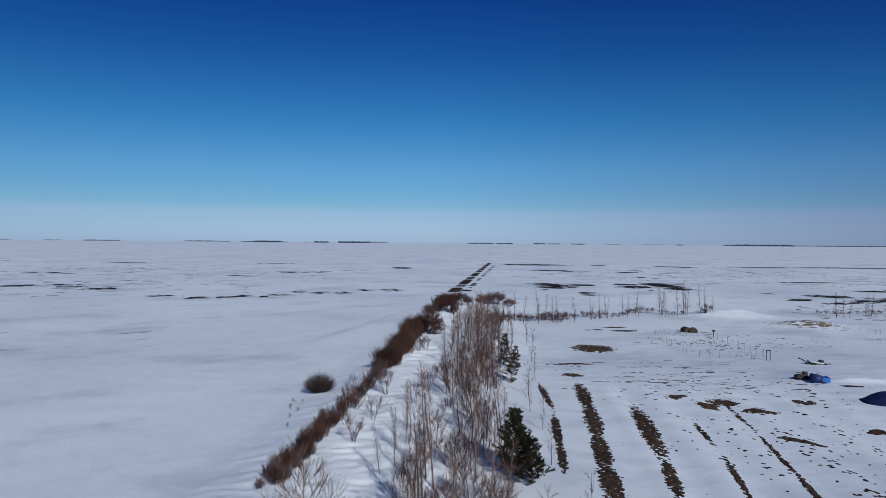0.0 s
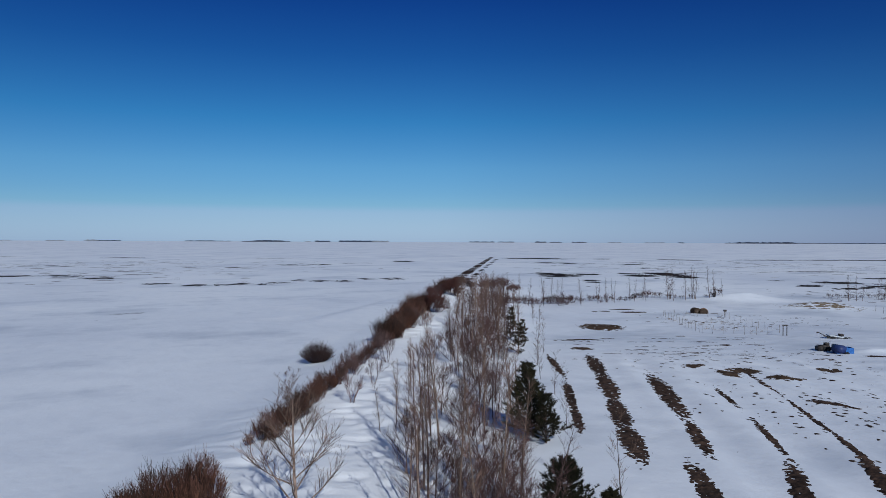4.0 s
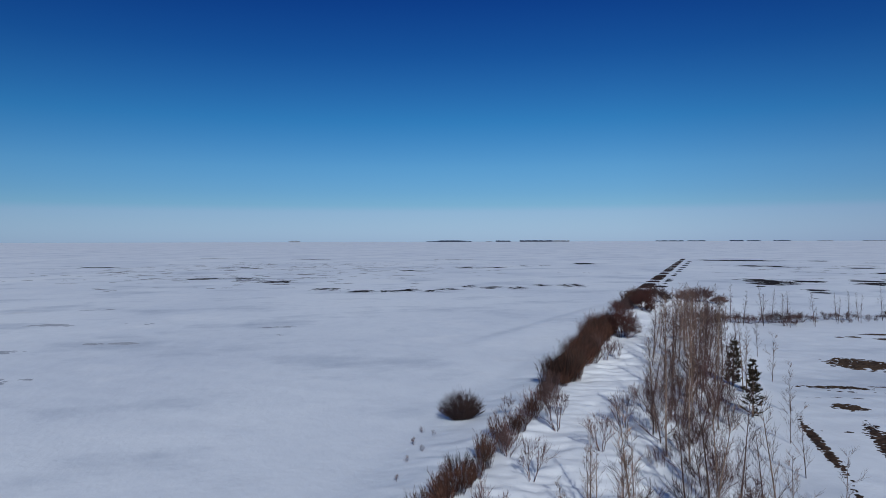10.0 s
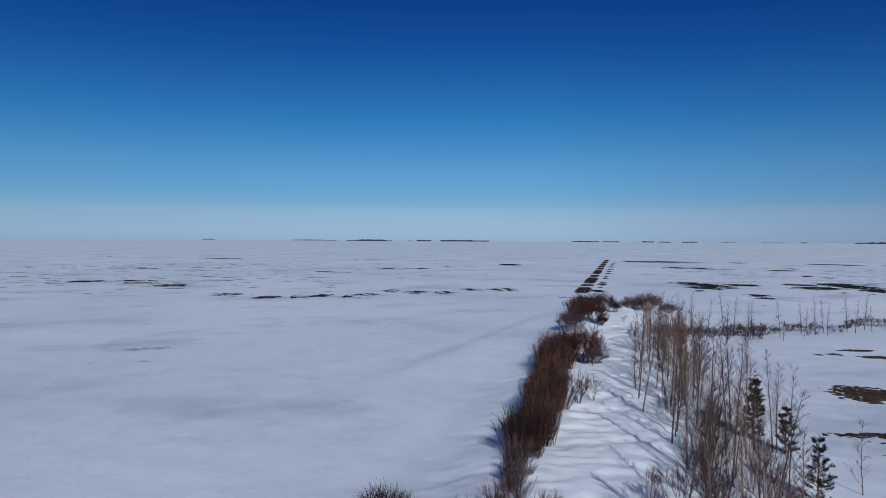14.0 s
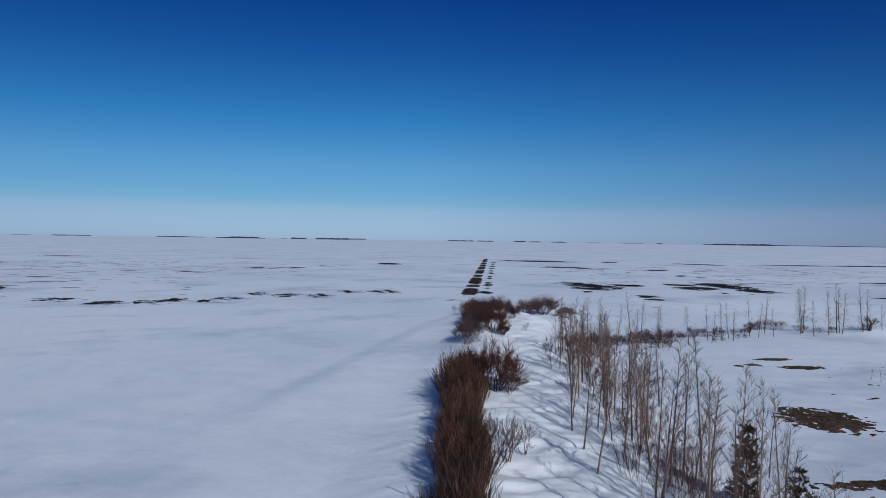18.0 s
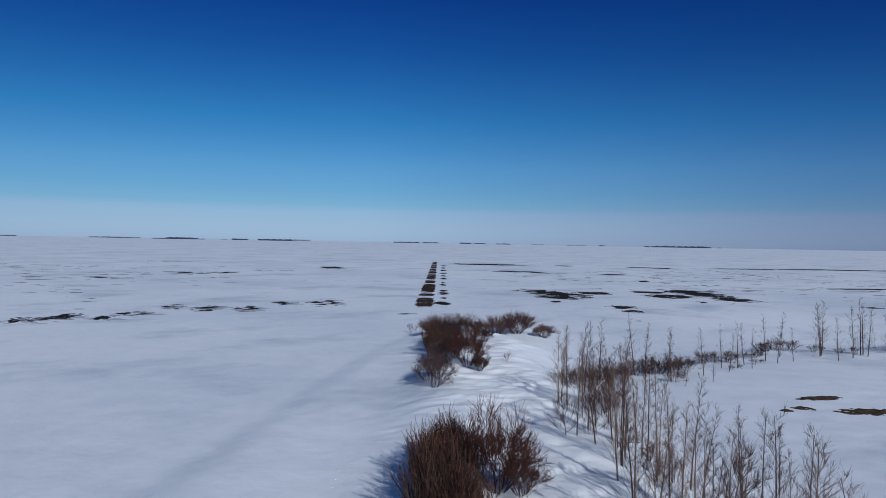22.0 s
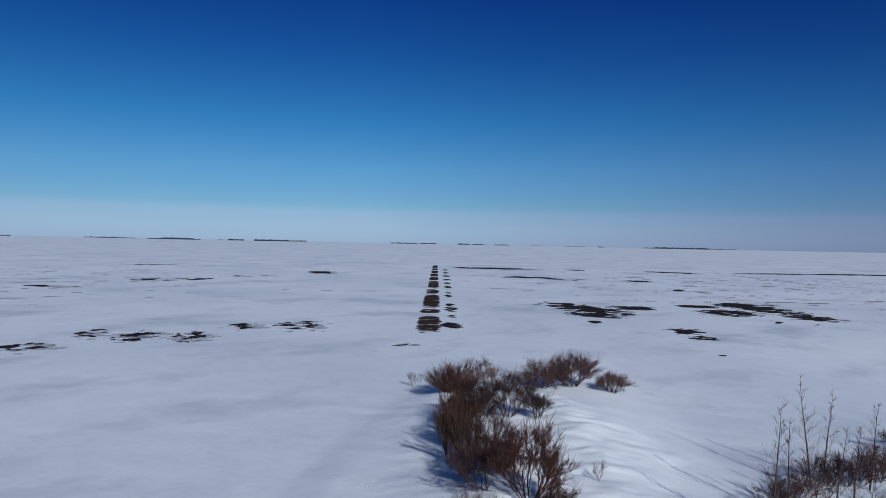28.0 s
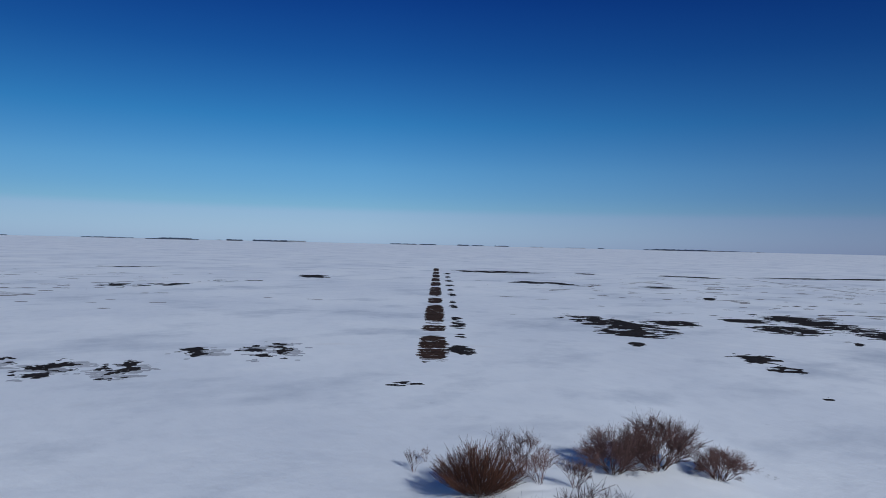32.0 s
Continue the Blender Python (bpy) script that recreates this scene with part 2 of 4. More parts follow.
def curve_path(rng, start, way, length, r0, r1, segs, bend=0.15, lift=0.0):
    """A slightly crooked path: points and radii. lift turns it upward on its way."""
    p, d = Vector(start), Vector(way).normalized()
    pts, radii = [p.copy()], [r0]
    for i in range(segs):
        d = (d + Vector((rng.uniform(-bend, bend), rng.uniform(-bend, bend), rng.uniform(-bend, bend) + lift))).normalized()
        p = p + d * (length / segs)
        pts.append(p.copy())
        radii.append(r0 + (r1 - r0) * (i + 1) / segs)
    return pts, radii


def along(pts, f):
    x = f * (len(pts) - 1)
    i = min(int(x), len(pts) - 2)
    return pts[i].lerp(pts[i + 1], x - i), (pts[i + 1] - pts[i]).normalized()


# ---- the ground ----
def hedge_x(y):
    return -10.4 + (y - 44) * 0.1


def step(a, b, v):
    v = np.clip((v - a) / (b - a), 0, 1)
    return v * v * (3 - 2 * v)


def wave(x, y, fx, fy, seed):
    """Smooth made-up relief between -1 and 1 from a few crossed waves."""
    r = np.random.RandomState(seed)
    total = 0
    for k in range(5):
        a, b, c = r.uniform(0.6, 1.6, 3)
        total = total + np.sin(x * fx * a + y * fy * b * r.choice([-1, 1]) + 6.28 * c + 1.3 * np.sin(x * fx * 0.5 * b + y * fy * 0.6 * c))
    return total / 5


def ground_height(x, y):
    x, y = np.asarray(x, float), np.asarray(y, float)
    u = x - hedge_x(y)
    ends = 1 - step(167.5, 173.5, y + 0.8 * np.maximum(u - 2, 0) + 0.4 * np.maximum(2 - u, 0) + 1.2 * wave(x, y, 0.5, 0.3, 14))
    bank = step(-7.5, 2.0, u) * (1 - step(6.8, 13.5, u + 0.9 * wave(x, y, 0.2, 0.35, 16))) * ends
    z = bank * (1.15 + 0.18 * wave(x, y, 0.3, 0.25, 5))
    # the shoulder of the drift that runs in from the open field toward the end of the hedge
    v = x + 15.2 - (y - 118.8) * 0.27
    z = z + 0.30 * step(-3.6, 0, v) * (1 - step(0, 12, v)) * step(96, 116, y) * (1 - step(158, 168, y))
    lumps = np.zeros(x.shape)
    on = bank > 0.03
    if on.any():
        lumps[on] = [abs(noise.fractal(Vector((a * 0.22, b * 0.42, 3.3)), 0.9, 2.1, 4)) for a, b in zip(x[on].ravel(), y[on].ravel())]
    z = z - 0.34 * bank * lumps
    near = np.exp(-((x / 160) ** 2 + ((y - 90) / 200) ** 2))
    z = z + near * (0.07 * wave(x, y, 0.08, 0.16, 6) + 0.03 * wave(x, y, 0.35, 0.9, 7))
    # ploughed ridges of the garden rows
    v = x - 0.10 * (y - 40)
    rows = step(12, 15, v) * (1 - step(36, 42, v)) * (1 - step(72, 84, y)) * step(18, 30, y)
    z = z + rows * 0.10 * np.sin((v - 13.0) * 2 * math.pi / 4.3)
    # the yard lies lower than the fields round it
    far = np.minimum(0.5 * np.maximum(x - 20, 0), 16)
    z = z - 1.2 * step(0, 38, y - 66 - far) * (1 - step(165, 215, y)) * step(11, 20, u) * (1 - step(95, 150, x))
    # gravel mound and the drift before it
    z = z + 1.0 * np.exp(-(((x - 76.8) / 6.5) ** 2 + ((y - 143.1) / 5.5) ** 2))
    z = z + (1.5 + 0.3 * wave(x, y, 0.5, 0.6, 17)) * np.exp(-(((x - 68) / 8) ** 2 + ((y - 161) / 5) ** 2))
    # ploughed-up ridge of snow beside the track
    z = z + 0.42 * step(44.5, 47, x) * (1 - step(56, 66, x)) * np.exp(-((y - 80.2 + 0.2 * (x - 45)) / 0.9) ** 2) * (1 + 0.4 * wave(x, y, 1.6, 1.1, 8))
    z = z + 0.05 * step(8, 14, x) * (1 - step(58, 75, x)) * step(55, 70, y) * (1 - step(132, 150, y)) * wave(x, y, 0.9, 1.3, 15)
    # wind-cut ledges across the drift, and shallow furrows that run slantwise off its flank
    if on.any():
        warp = np.array([noise.fractal(Vector((a * 0.10, b * 0.16, 8.1)), 0.8, 2.0, 3) for a, b in zip(x[on].ravel(), y[on].ravel())])
        phase = (y[on].ravel() + 0.18 * x[on].ravel() + 3.6 * warp) / 1.5
        phase = phase - np.floor(phase)
        ledge = np.where(phase < 0.78, phase / 0.78, (1 - phase) / 0.22)
        cover = np.clip(0.55 + 0.9 * wave(x[on].ravel(), y[on].ravel(), 0.30, 0.21, 12), 0, 1)
        lumps[on] = bank[on].ravel() * ledge * cover * 0.042
        z = z + np.where(on, lumps, 0)
    w = x * 0.42 + y * 0.91
    flank = step(-13, -5, u) * (1 - step(-1.5, 1.0, u)) * ends
    z = z + flank * (0.018 + 0.06 * step(140, 150, y)) * np.maximum(wave(x, w, 0.12, 1.0, 12), -0.3)
    # hummocks between the poplars
    z = z + 0.16 * step(4, 7, u) * (1 - step(13, 16, u)) * ends * np.maximum(wave(x, y, 0.9, 0.8, 9), -0.2)
    return z


def height_at(x, y):
    return float(ground_height(x, y))


def lines(spans):
    out = []
    for a, b, d in spans:
        out += list(np.arange(a, b, d))
    return np.array(out + [spans[-1][1]])


gx = lines([(-6500, -1500, 1000), (-1500, -300, 150), (-300, -60, 12), (-60, -24, 2), (-24, -16, 0.5), (-16, 20, 0.3), (20, 60, 1.0), (60, 110, 2.5), (110, 300, 12), (300, 1500, 150), (1500, 6500, 1000)])
gy = lines([(-3000, -200, 400), (-200, -10, 20), (-10, 20, 1.5), (20, 180, 0.3), (180, 300, 2.5), (300, 600, 12), (600, 1500, 100), (1500, 6500, 500)])
GX, GY = np.meshgrid(gx, gy)
GZ = ground_height(GX, GY)
nx, ny = len(gx), len(gy)
me = bpy.data.meshes.new("ground")
idx = np.arange(nx * ny).reshape(ny, nx)
quads = np.stack([idx[:-1, :-1], idx[:-1, 1:], idx[1:, 1:], idx[1:, :-1]], -1).reshape(-1, 4)
me.from_pydata(np.stack([GX, GY, GZ], -1).reshape(-1, 3).tolist(), [], quads.tolist())
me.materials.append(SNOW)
me.shade_smooth()
tagged(new("ground", me), "wide flat prairie covered with wind-packed snow", "ground", kind="structure")


def soil_patch(cx, cy, lx, ly, turn=0.0, cell=0.3, ragged=0.9, rise=0.10, seed=0, mat=None, label="bare dark soil showing through the snow", stretch=(1, 1), cover=0.55, freq=None, power=2):
    """A patch of bare earth: rough ground that comes up through the snow where the snow has gone."""
    hx, hy = lx * 0.62, ly * 0.62
    freq = freq or 0.2 / cell
    xs, ys = np.arange(-hx, hx + cell, cell), np.arange(-hy, hy + cell, cell)
    X, Y = np.meshgrid(xs, ys)
    c, s = math.cos(radians(turn)), math.sin(radians(turn))
    WX, WY = cx + X * c - Y * s, cy + X * s + Y * c
    shape = 1.0 - (np.abs(X) / (lx / 2)) ** power - (np.abs(Y) / (ly / 2)) ** power
    off = np.random.RandomState(seed + 11).uniform(0, 900, 2)
    sx, sy = freq / stretch[0], freq * 1.3 / stretch[1]
    rough = np.array([noise.fractal(Vector((a * sx + off[0], b * sy + off[1], seed * 1.7)), 0.65, 2.2, 5) for a, b in zip(WX.ravel(), WY.ravel())]).reshape(X.shape)
    h = np.clip(shape, -1.5, 0.8) * 0.6 + rough * ragged - (0.6 - cover)
    clods = np.array([noise.noise(Vector((a * 3.1, b * 3.1, seed))) for a, b in zip(WX.ravel(), WY.ravel())]).reshape(X.shape)
    z = ground_height(WX, WY) + np.clip(h * rise * 2, -0.20, rise) + 0.012 + np.where(h > 0.08, clods * rise * 0.8, 0)
    verts, faces, number = [], [], {}
    bare = h > 0
    some = bare[:-1, :-1] | bare[:-1, 1:] | bare[1:, 1:] | bare[1:, :-1]
    for i, j in zip(*np.nonzero(some)):
        q = ((i, j), (i, j + 1), (i + 1, j + 1), (i + 1, j))
        for a in q:
            if a not in number:
                number[a] = len(verts)
                verts.append((WX[a], WY[a], z[a]))
        faces.append([number[a] for a in q])
    if not faces:
        return None
    m = mesh_from("bare_soil", verts, faces, mat or SOIL)
    m.shade_smooth()
    return tagged(new("bare_soil", m), label, "soil", "bare soil patches", "stuff")


# ---- trees and shrubs ----
def wood(trunk, limbs, twigs, mats, sides=7):
    """Meshes of a bare tree: the trunk, each main limb, and the fine crown."""
    return [("trunk", mesh_from("trunk", *tubes([trunk], sides), mats[0]))] + [("limb", mesh_from("limb", *tubes([p], 4), mats[0])) for p in limbs] + [("crown", mesh_from("crown", *tubes(twigs), mats[1]))]


def poplar_model(seed, high, mats=None, thick=1.0, steep=1.0, full=1.0):
    """A slender poplar: one straight stem, many steep thin limbs that turn upward, fine twigs."""
    rng = random.Random(seed)
    trunk = curve_path(rng, (0, 0, -0.3), (rng.uniform(-.04, .04), rng.uniform(-.04, .04), 1), high + 0.3, (0.026 + high * 0.0050) * thick, 0.007, 12, 0.035, 0.03)
    limbs, twigs = [], []
    n = int(high * rng.uniform(3.4, 4.4) * full)
    for i in range(n):
        f = 0.14 + 0.84 * (i + rng.random()) / n
        p, d = along(trunk[0], f)
        a = i * 2.4 + rng.uniform(-0.7, 0.7)
        out = rng.uniform(0.55, 1.4) * steep
        ln = (0.34 + (1 - f) * 1.35) * rng.uniform(0.4, 1.2)
        limb = curve_path(rng, p, (math.cos(a) * out, math.sin(a) * out, 1), ln, 0.009 * (1.1 - f) * thick + 0.0045, 0.0036, 3, 0.13, 0.04)
        limbs.append((ln, limb))
        for k in range(rng.randint(6, 10)):
            q, e = along(limb[0], rng.uniform(0.2, 1.0))
            b = rng.uniform(0, 6.283)
            tw = curve_path(rng, q, e + Vector((math.cos(b), math.sin(b), 0.25)) * 0.62, ln * rng.uniform(0.32, 0.75), 0.0050, 0.0032, 2, 0.10, 0.04)
            twigs.append(tw)
            for k2 in range(rng.randint(0, 2)):
                q2, e2 = along(tw[0], rng.uniform(0.15, 0.8))
                b = rng.uniform(0, 6.283)
                twigs.append(curve_path(rng, q2, e2 + Vector((math.cos(b), math.sin(b), 0.25)) * 0.7, rng.uniform(0.14, 0.42), 0.0042, 0.0030, 1, 0.1))
    limbs.sort(key=lambda v: -v[0])
    return wood(trunk, [q for _, q in limbs[:5]], [q for _, q in limbs[5:]] + twigs, mats or (POPLAR, TWIG))


def fitted(paths, high, wide):
    """The same paths stretched to a given height and crown width."""
    top = max(q.z for pts, _ in paths for q in pts)
    reach = sorted(math.hypot(q.x, q.y) for pts, _ in paths for q in pts)
    k, kz = wide / 2 / reach[int(len(reach) * 0.97)], high / top
    return [([Vector((q.x * k, q.y * k, q.z * kz)) for q in pts], radii) for pts, radii in paths]


def crown_tree_model(seed, high, wide, mats, r=0.09, limbs_n=15, low=0.16, twig=0.0065):
    """A bare broad tree: the stem runs nearly to the top, long limbs rise from it all round and fork into fine sprays."""
    rng = random.Random(seed)
    trunk = curve_path(rng, (0, 0, -0.25), (rng.uniform(-.05, .05), rng.uniform(-.05, .05), 1), high * 0.9, r, r * 0.18, 9, 0.06, 0.03)
    paths = [trunk]
    for i in range(limbs_n):
        f = low + (0.94 - low) * (i + 0.7 * rng.random()) / limbs_n
        p, d = along(trunk[0], f)
        a = i * 2.4 + rng.uniform(-0.4, 0.4)
        out = rng.uniform(0.9, 1.5) * (1.55 - 1.1 * f)
        ln = high * (0.14 + 0.44 * (1 - f)) * rng.uniform(0.75, 1.1)
        limb = curve_path(rng, p, (math.cos(a) * out, math.sin(a) * out, 1), ln, r * 0.46 * (1.15 - f), 0.009, 6, 0.10, 0.10)
        paths.append(limb)
    crown = []
    for limb in paths[1:]:
        ln = sum((b - a).length for a, b in zip(limb[0], limb[0][1:]))
        for k in range(int(6 + ln * 3.0)):
            q, e = along(limb[0], rng.uniform(0.22, 1.0))
            b = rng.uniform(0, 6.283)
            br = curve_path(rng, q, e + Vector((math.cos(b), math.sin(b), 0.35)) * 0.75, ln * rng.uniform(0.18, 0.42), twig * 1.7, twig, 3, 0.13, 0.06)
            crown.append(br)
            for k2 in range(rng.randint(2, 5)):
                q2, e2 = along(br[0], rng.uniform(0.2, 1.0))
                b = rng.uniform(0, 6.283)
                tw = curve_path(rng, q2, e2 + Vector((math.cos(b), math.sin(b), 0.3)) * 0.7, rng.uniform(0.25, 0.7), twig * 0.9, twig * 0.6, 2, 0.10, 0.03)
                crown.append(tw)
                for k3 in range(rng.randint(0, 2)):
                    q3, e3 = along(tw[0], rng.uniform(0.3, 1.0))
                    b = rng.uniform(0, 6.283)
                    crown.append(curve_path(rng, q3, e3 + Vector((math.cos(b), math.sin(b), 0.2)) * 0.8, rng.uniform(0.08, 0.26), twig * 0.7, twig * 0.6, 1, 0.1))
    every = fitted(paths + crown, high, wide)
    n = len(paths)
    return [("trunk", mesh_from("trunk", *tubes(every[:1], 8), mats[0]))] + [("limb", mesh_from("limb", *tubes([q], 5), mats[0])) for q in every[1:n]] + [("crown", mesh_from("crown", *tubes(every[n:]), mats[1]))]


def fork_model(seed, high, wide, mats, stems=6, levels=4, r=0.03, angle=0.5, kids=(2, 3), shrink=0.74, open_=0.8, tips=3, thin=0.0052):
    """A bare shrub or small tree whose stems fork again and again into a rounded crown."""
    rng = random.Random(seed)
    rough = []

    def grow(p, d, ln, rad, level):
        path = curve_path(rng, p, d, ln, rad, max(rad * 0.66, thin), 4 if level == 0 else 2, 0.16, 0.0)
        rough.append((level, path))
        if level == levels:
            for k in range(tips):
                q, e = along(path[0], rng.uniform(0.25, 1.0))
                rough.append((9, curve_path(rng, q, e + Vector((rng.gauss(0, .6), rng.gauss(0, .6), rng.gauss(.1, .45))), ln * rng.uniform(0.7, 1.5), thin, thin * 0.6, 2, 0.12)))
            return
        for k in range(rng.randint(*kids)):
            q, e = along(path[0], 1.0 if k == 0 else rng.uniform(0.4, 0.95))
            a = rng.uniform(0, 6.283)
            grow(q, e + Vector((math.cos(a), math.sin(a), rng.uniform(-0.2, 0.45))) * angle * rng.uniform(0.5, 1.4), ln * shrink * rng.uniform(0.75, 1.15), max(rad * 0.6, thin), level + 1)

    for k in range(stems):
        a = 6.283 * (k + 0.6 * rng.random()) / stems
        t = open_ * math.sqrt(rng.uniform(0.05, 1.0))
        b = 0.07 * stems ** 0.5
        grow((math.cos(a) * b, math.sin(a) * b, -0.2), (math.cos(a) * t, math.sin(a) * t, 1), 1.0 * (1 - 0.12 * t), r, 0)
    every = fitted([q for _, q in rough], high, wide)
    main = [q for (lev, _), q in zip(rough, every) if lev == 0]
    rest = [q for (lev, _), q in zip(rough, every) if lev > 0]
    return [("stem", mesh_from("stem", *tubes([q], 5), mats[0])) for q in main] + [("crown", mesh_from("crown", *tubes(rest), mats[1]))]


def shrub_model(seed, high, wide, stems, mats, lean=0.55, base=0.35, twigs=4, r=0.012, dome=False):
    """A shrub of many stems that fan out from the base, each a broom of steep twigs."""
    rng = random.Random(seed)
    main, fine = [], []
    for i in range(stems):
        a, d = rng.uniform(0, 6.283), math.sqrt(rng.random())
        p = (math.cos(a) * d * base * wide, math.sin(a) * d * base * wide, -0.15)
        tilt = d * lean + rng.uniform(-0.08, 0.14)
        b = a + rng.uniform(-0.5, 0.5)
        ln = high * rng.uniform(0.62, 1.06) * (1 - 0.22 * d * d)
        if dome:
            tilt, ln = math.tan(math.radians(60) * d), high * rng.uniform(0.80, 1.02) * (1 - 0.20 * d)
        path = curve_path(rng, p, (math.cos(b) * tilt, math.sin(b) * tilt, 1), ln, r, r * 0.5, 3, 0.09, 0.05)
        main.append(path)
        for k in range(twigs):
            f = rng.uniform(0.3, 0.97)
            q, e = along(path[0], f)
            c = rng.uniform(0, 6.283)
            fine.append(curve_path(rng, q, e + Vector((math.cos(c), math.sin(c), 0.3)) * 0.42, ln * rng.uniform(0.12, 0.34), r * 0.62, r * 0.42, 1, 0.1))
    return [("stem", mesh_from("stem", *tubes([q], 4), mats[0])) for q in main[:4]] + [("crown", mesh_from("crown", *tubes(main[4:] + fine), mats[1]))]


def pine_model(seed, high, wide, mat, dense=1.0):
    """A young pine: whorls of rising limbs with side shoots, all clad in tufts of needles."""
    rng = random.Random(seed)
    trunk = curve_path(rng, (0, 0, -0.2), (0, 0, 1), high + 0.1, 0.03 + high * 0.010, 0.012, 7, 0.03)
    limbs, shoots, verts, faces = [], [], [], []

    def tuft(c, e, size):
        for j in range(15):
            w = (Vector((rng.gauss(0, 1), rng.gauss(0, 1), rng.gauss(0.25, 0.8))) + e * 1.3).normalized() * size * rng.uniform(0.6, 1.2)
            t = w.orthogonal().normalized() * 0.013
            b = len(verts)
            verts.extend((c - t, c + t, c + w))
            faces.append((b, b + 1, b + 2))

    whorls = int(high * 3.6 * dense)
    for i in range(whorls):
        f = 0.06 + 0.90 * (i + 0.5 * rng.random()) / whorls
        for k in range(rng.randint(5, 7)):
            g = min(0.97, f + rng.uniform(0, 0.5) / whorls)
            p, _ = along(trunk[0], g)
            a = 6.283 * (k + rng.uniform(-0.3, 0.3)) / 6 + i * 1.1
            ln = wide * 0.5 * min(1.0, 1.12 * (1 - g) ** 0.8 + 0.05) * rng.uniform(0.55, 1.15) + 0.10
            limb = curve_path(rng, p, (math.cos(a), math.sin(a), 0.15 + 0.75 * g), ln, 0.020 * (1.1 - g) + 0.006, 0.005, 4, 0.08, 0.07)
            limbs.append(limb)
            for m in range(int(3 + ln * 7)):
                q, e = along(limb[0], rng.uniform(0.25, 1.0))
                b = rng.uniform(0, 6.283)
                sh = curve_path(rng, q, e + Vector((math.cos(b), math.sin(b), 0.25)) * 0.7, 0.10 + ln * rng.uniform(0.10, 0.28), 0.006, 0.004, 1, 0.1)
                shoots.append(sh)
                for u in (0.45, 0.8, 1.05):
                    tuft(sh[0][0].lerp(sh[0][-1], u), (sh[0][-1] - sh[0][0]).normalized(), 0.15)
            tuft(limb[0][-1], (limb[0][-1] - limb[0][-2]).normalized(), 0.17)
    tuft(trunk[0][-1], Vector((0, 0, 1)), 0.22)
    return [("trunk", mesh_from("trunk", *tubes([trunk], 7), PINEBARK))] + [("limb", mesh_from("limb", *tubes([q], 4), PINEBARK)) for q in limbs[:10]] + \
           [("crown", mesh_from("crown", *tubes(limbs[10:] + shoots), PINEBARK)), ("needle_cover", mesh_from("needle_cover", verts, faces, mat))]


def plant(name, model, label, category, group, x, y, scale=1.0, turn=0.0, tilt=(0, 0), flat=1.0):
    ob = thing(name, label, category, group)
    for nm, m in model:
        p = part(nm, m, ob)
        if nm in ("crown", "needle_cover"):
            p["kind"] = "stuff"
    ob.matrix_basis = pose(x, y, height_at(x, y) - 0.03, tilt[0], tilt[1], turn) @ Matrix.Diagonal((scale * flat, scale * flat, scale, 1))
    return ob


rng = random.Random(7)
# ---- shelterbelt: willow hedge ----
HEDGE = [shrub_model(100 + k, 2.5, 1.5, 52, (WILLOW, WILLOWTIP if k % 3 else WILLOW), 0.36, 0.34, 8, 0.0145) for k in range(6)]
GREYHEDGE = [shrub_model(107 + k, 2.3, 1.5, 44, (GREYTWIG, GREYTWIG), 0.60, 0.33, 8, 0.012) for k in range(2)]
BALL = [shrub_model(105 + 4 * k, 2.2, 1.1, 420, (DARKWILLOW, WILLOWTIP if k else DARKWILLOW), 1.1, 0.34, 6, 0.011, True) for k in range(2)]
BUSHES = [fork_model(110 + k, 2.4, 2.0, (GREYTWIG, GREYTWIG), 4, 4, 0.026, 0.50, (2, 3), 0.82, 0.8, 2) for k in range(4)]
RED = [fork_model(120 + k, 3.9, 4.2, (DARKWILLOW, REDTWIG), 9, 4, 0.038, 0.55, (3, 3), 0.82, 0.85, 4, 0.0080) for k in range(3)]
BROWNS = [fork_model(130 + k, 3.6, 4.2, (DARKWILLOW, DARKWILLOW), 8, 4, 0.040, 0.60, (3, 3), 0.82, 0.85, 4, 0.0078) for k in range(2)]
GREYS = [fork_model(135 + k, 2.6, 3.0, (GREYTWIG, GREYTWIG), 8, 4, 0.024, 0.5, (2, 3), 0.82, 0.8, 4) for k in range(2)]
ROUND = [fork_model(138 + k, 3.3, 4.8, (DARKBARK, DARKTWIG), 13, 4, 0.044, 0.50, (3, 3), 0.84, 1.2, 4, 0.0078) for k in range(3)]
# start and end along the belt, step, size, half width
for y0, y1, gap, size, half in [(42.2, 57.0, 1.15, 0.56, 0.42), (57.0, 79.5, 1.3, 0.64, 0.35), (80.6, 104.0, 1.15, 0.98, 0.62), (104.0, 115.2, 1.15, 1.2, 0.8)]:
    y = y0
    while y < y1:
        for side in (-1, 0, 1) if half > 0.4 else (-1, 1):
            x = hedge_x(y) + 0.3 + side * half - (0.5 if y > 96 else 0.0) + (-0.3 if y > 106 else 0.0) + rng.uniform(-0.3, 0.3)
            size_now = size * rng.uniform(0.64, 1.16) * (1.06 if side == 0 else 0.94)
            grey = 57 < y < 80 and rng.random() < 0.5
            plant("willow_shrub", GREYHEDGE[rng.randrange(2)] if grey else HEDGE[rng.randrange(6)], "dense leafless %s willow shrub in the hedge" % ("grey-brown" if grey else "reddish-brown"), "shrub", "willow hedge", x, y + rng.uniform(-.5, .5), size_now, rng.uniform(0, 360), (rng.gauss(0, 4), rng.gauss(0, 4)))
        y += gap
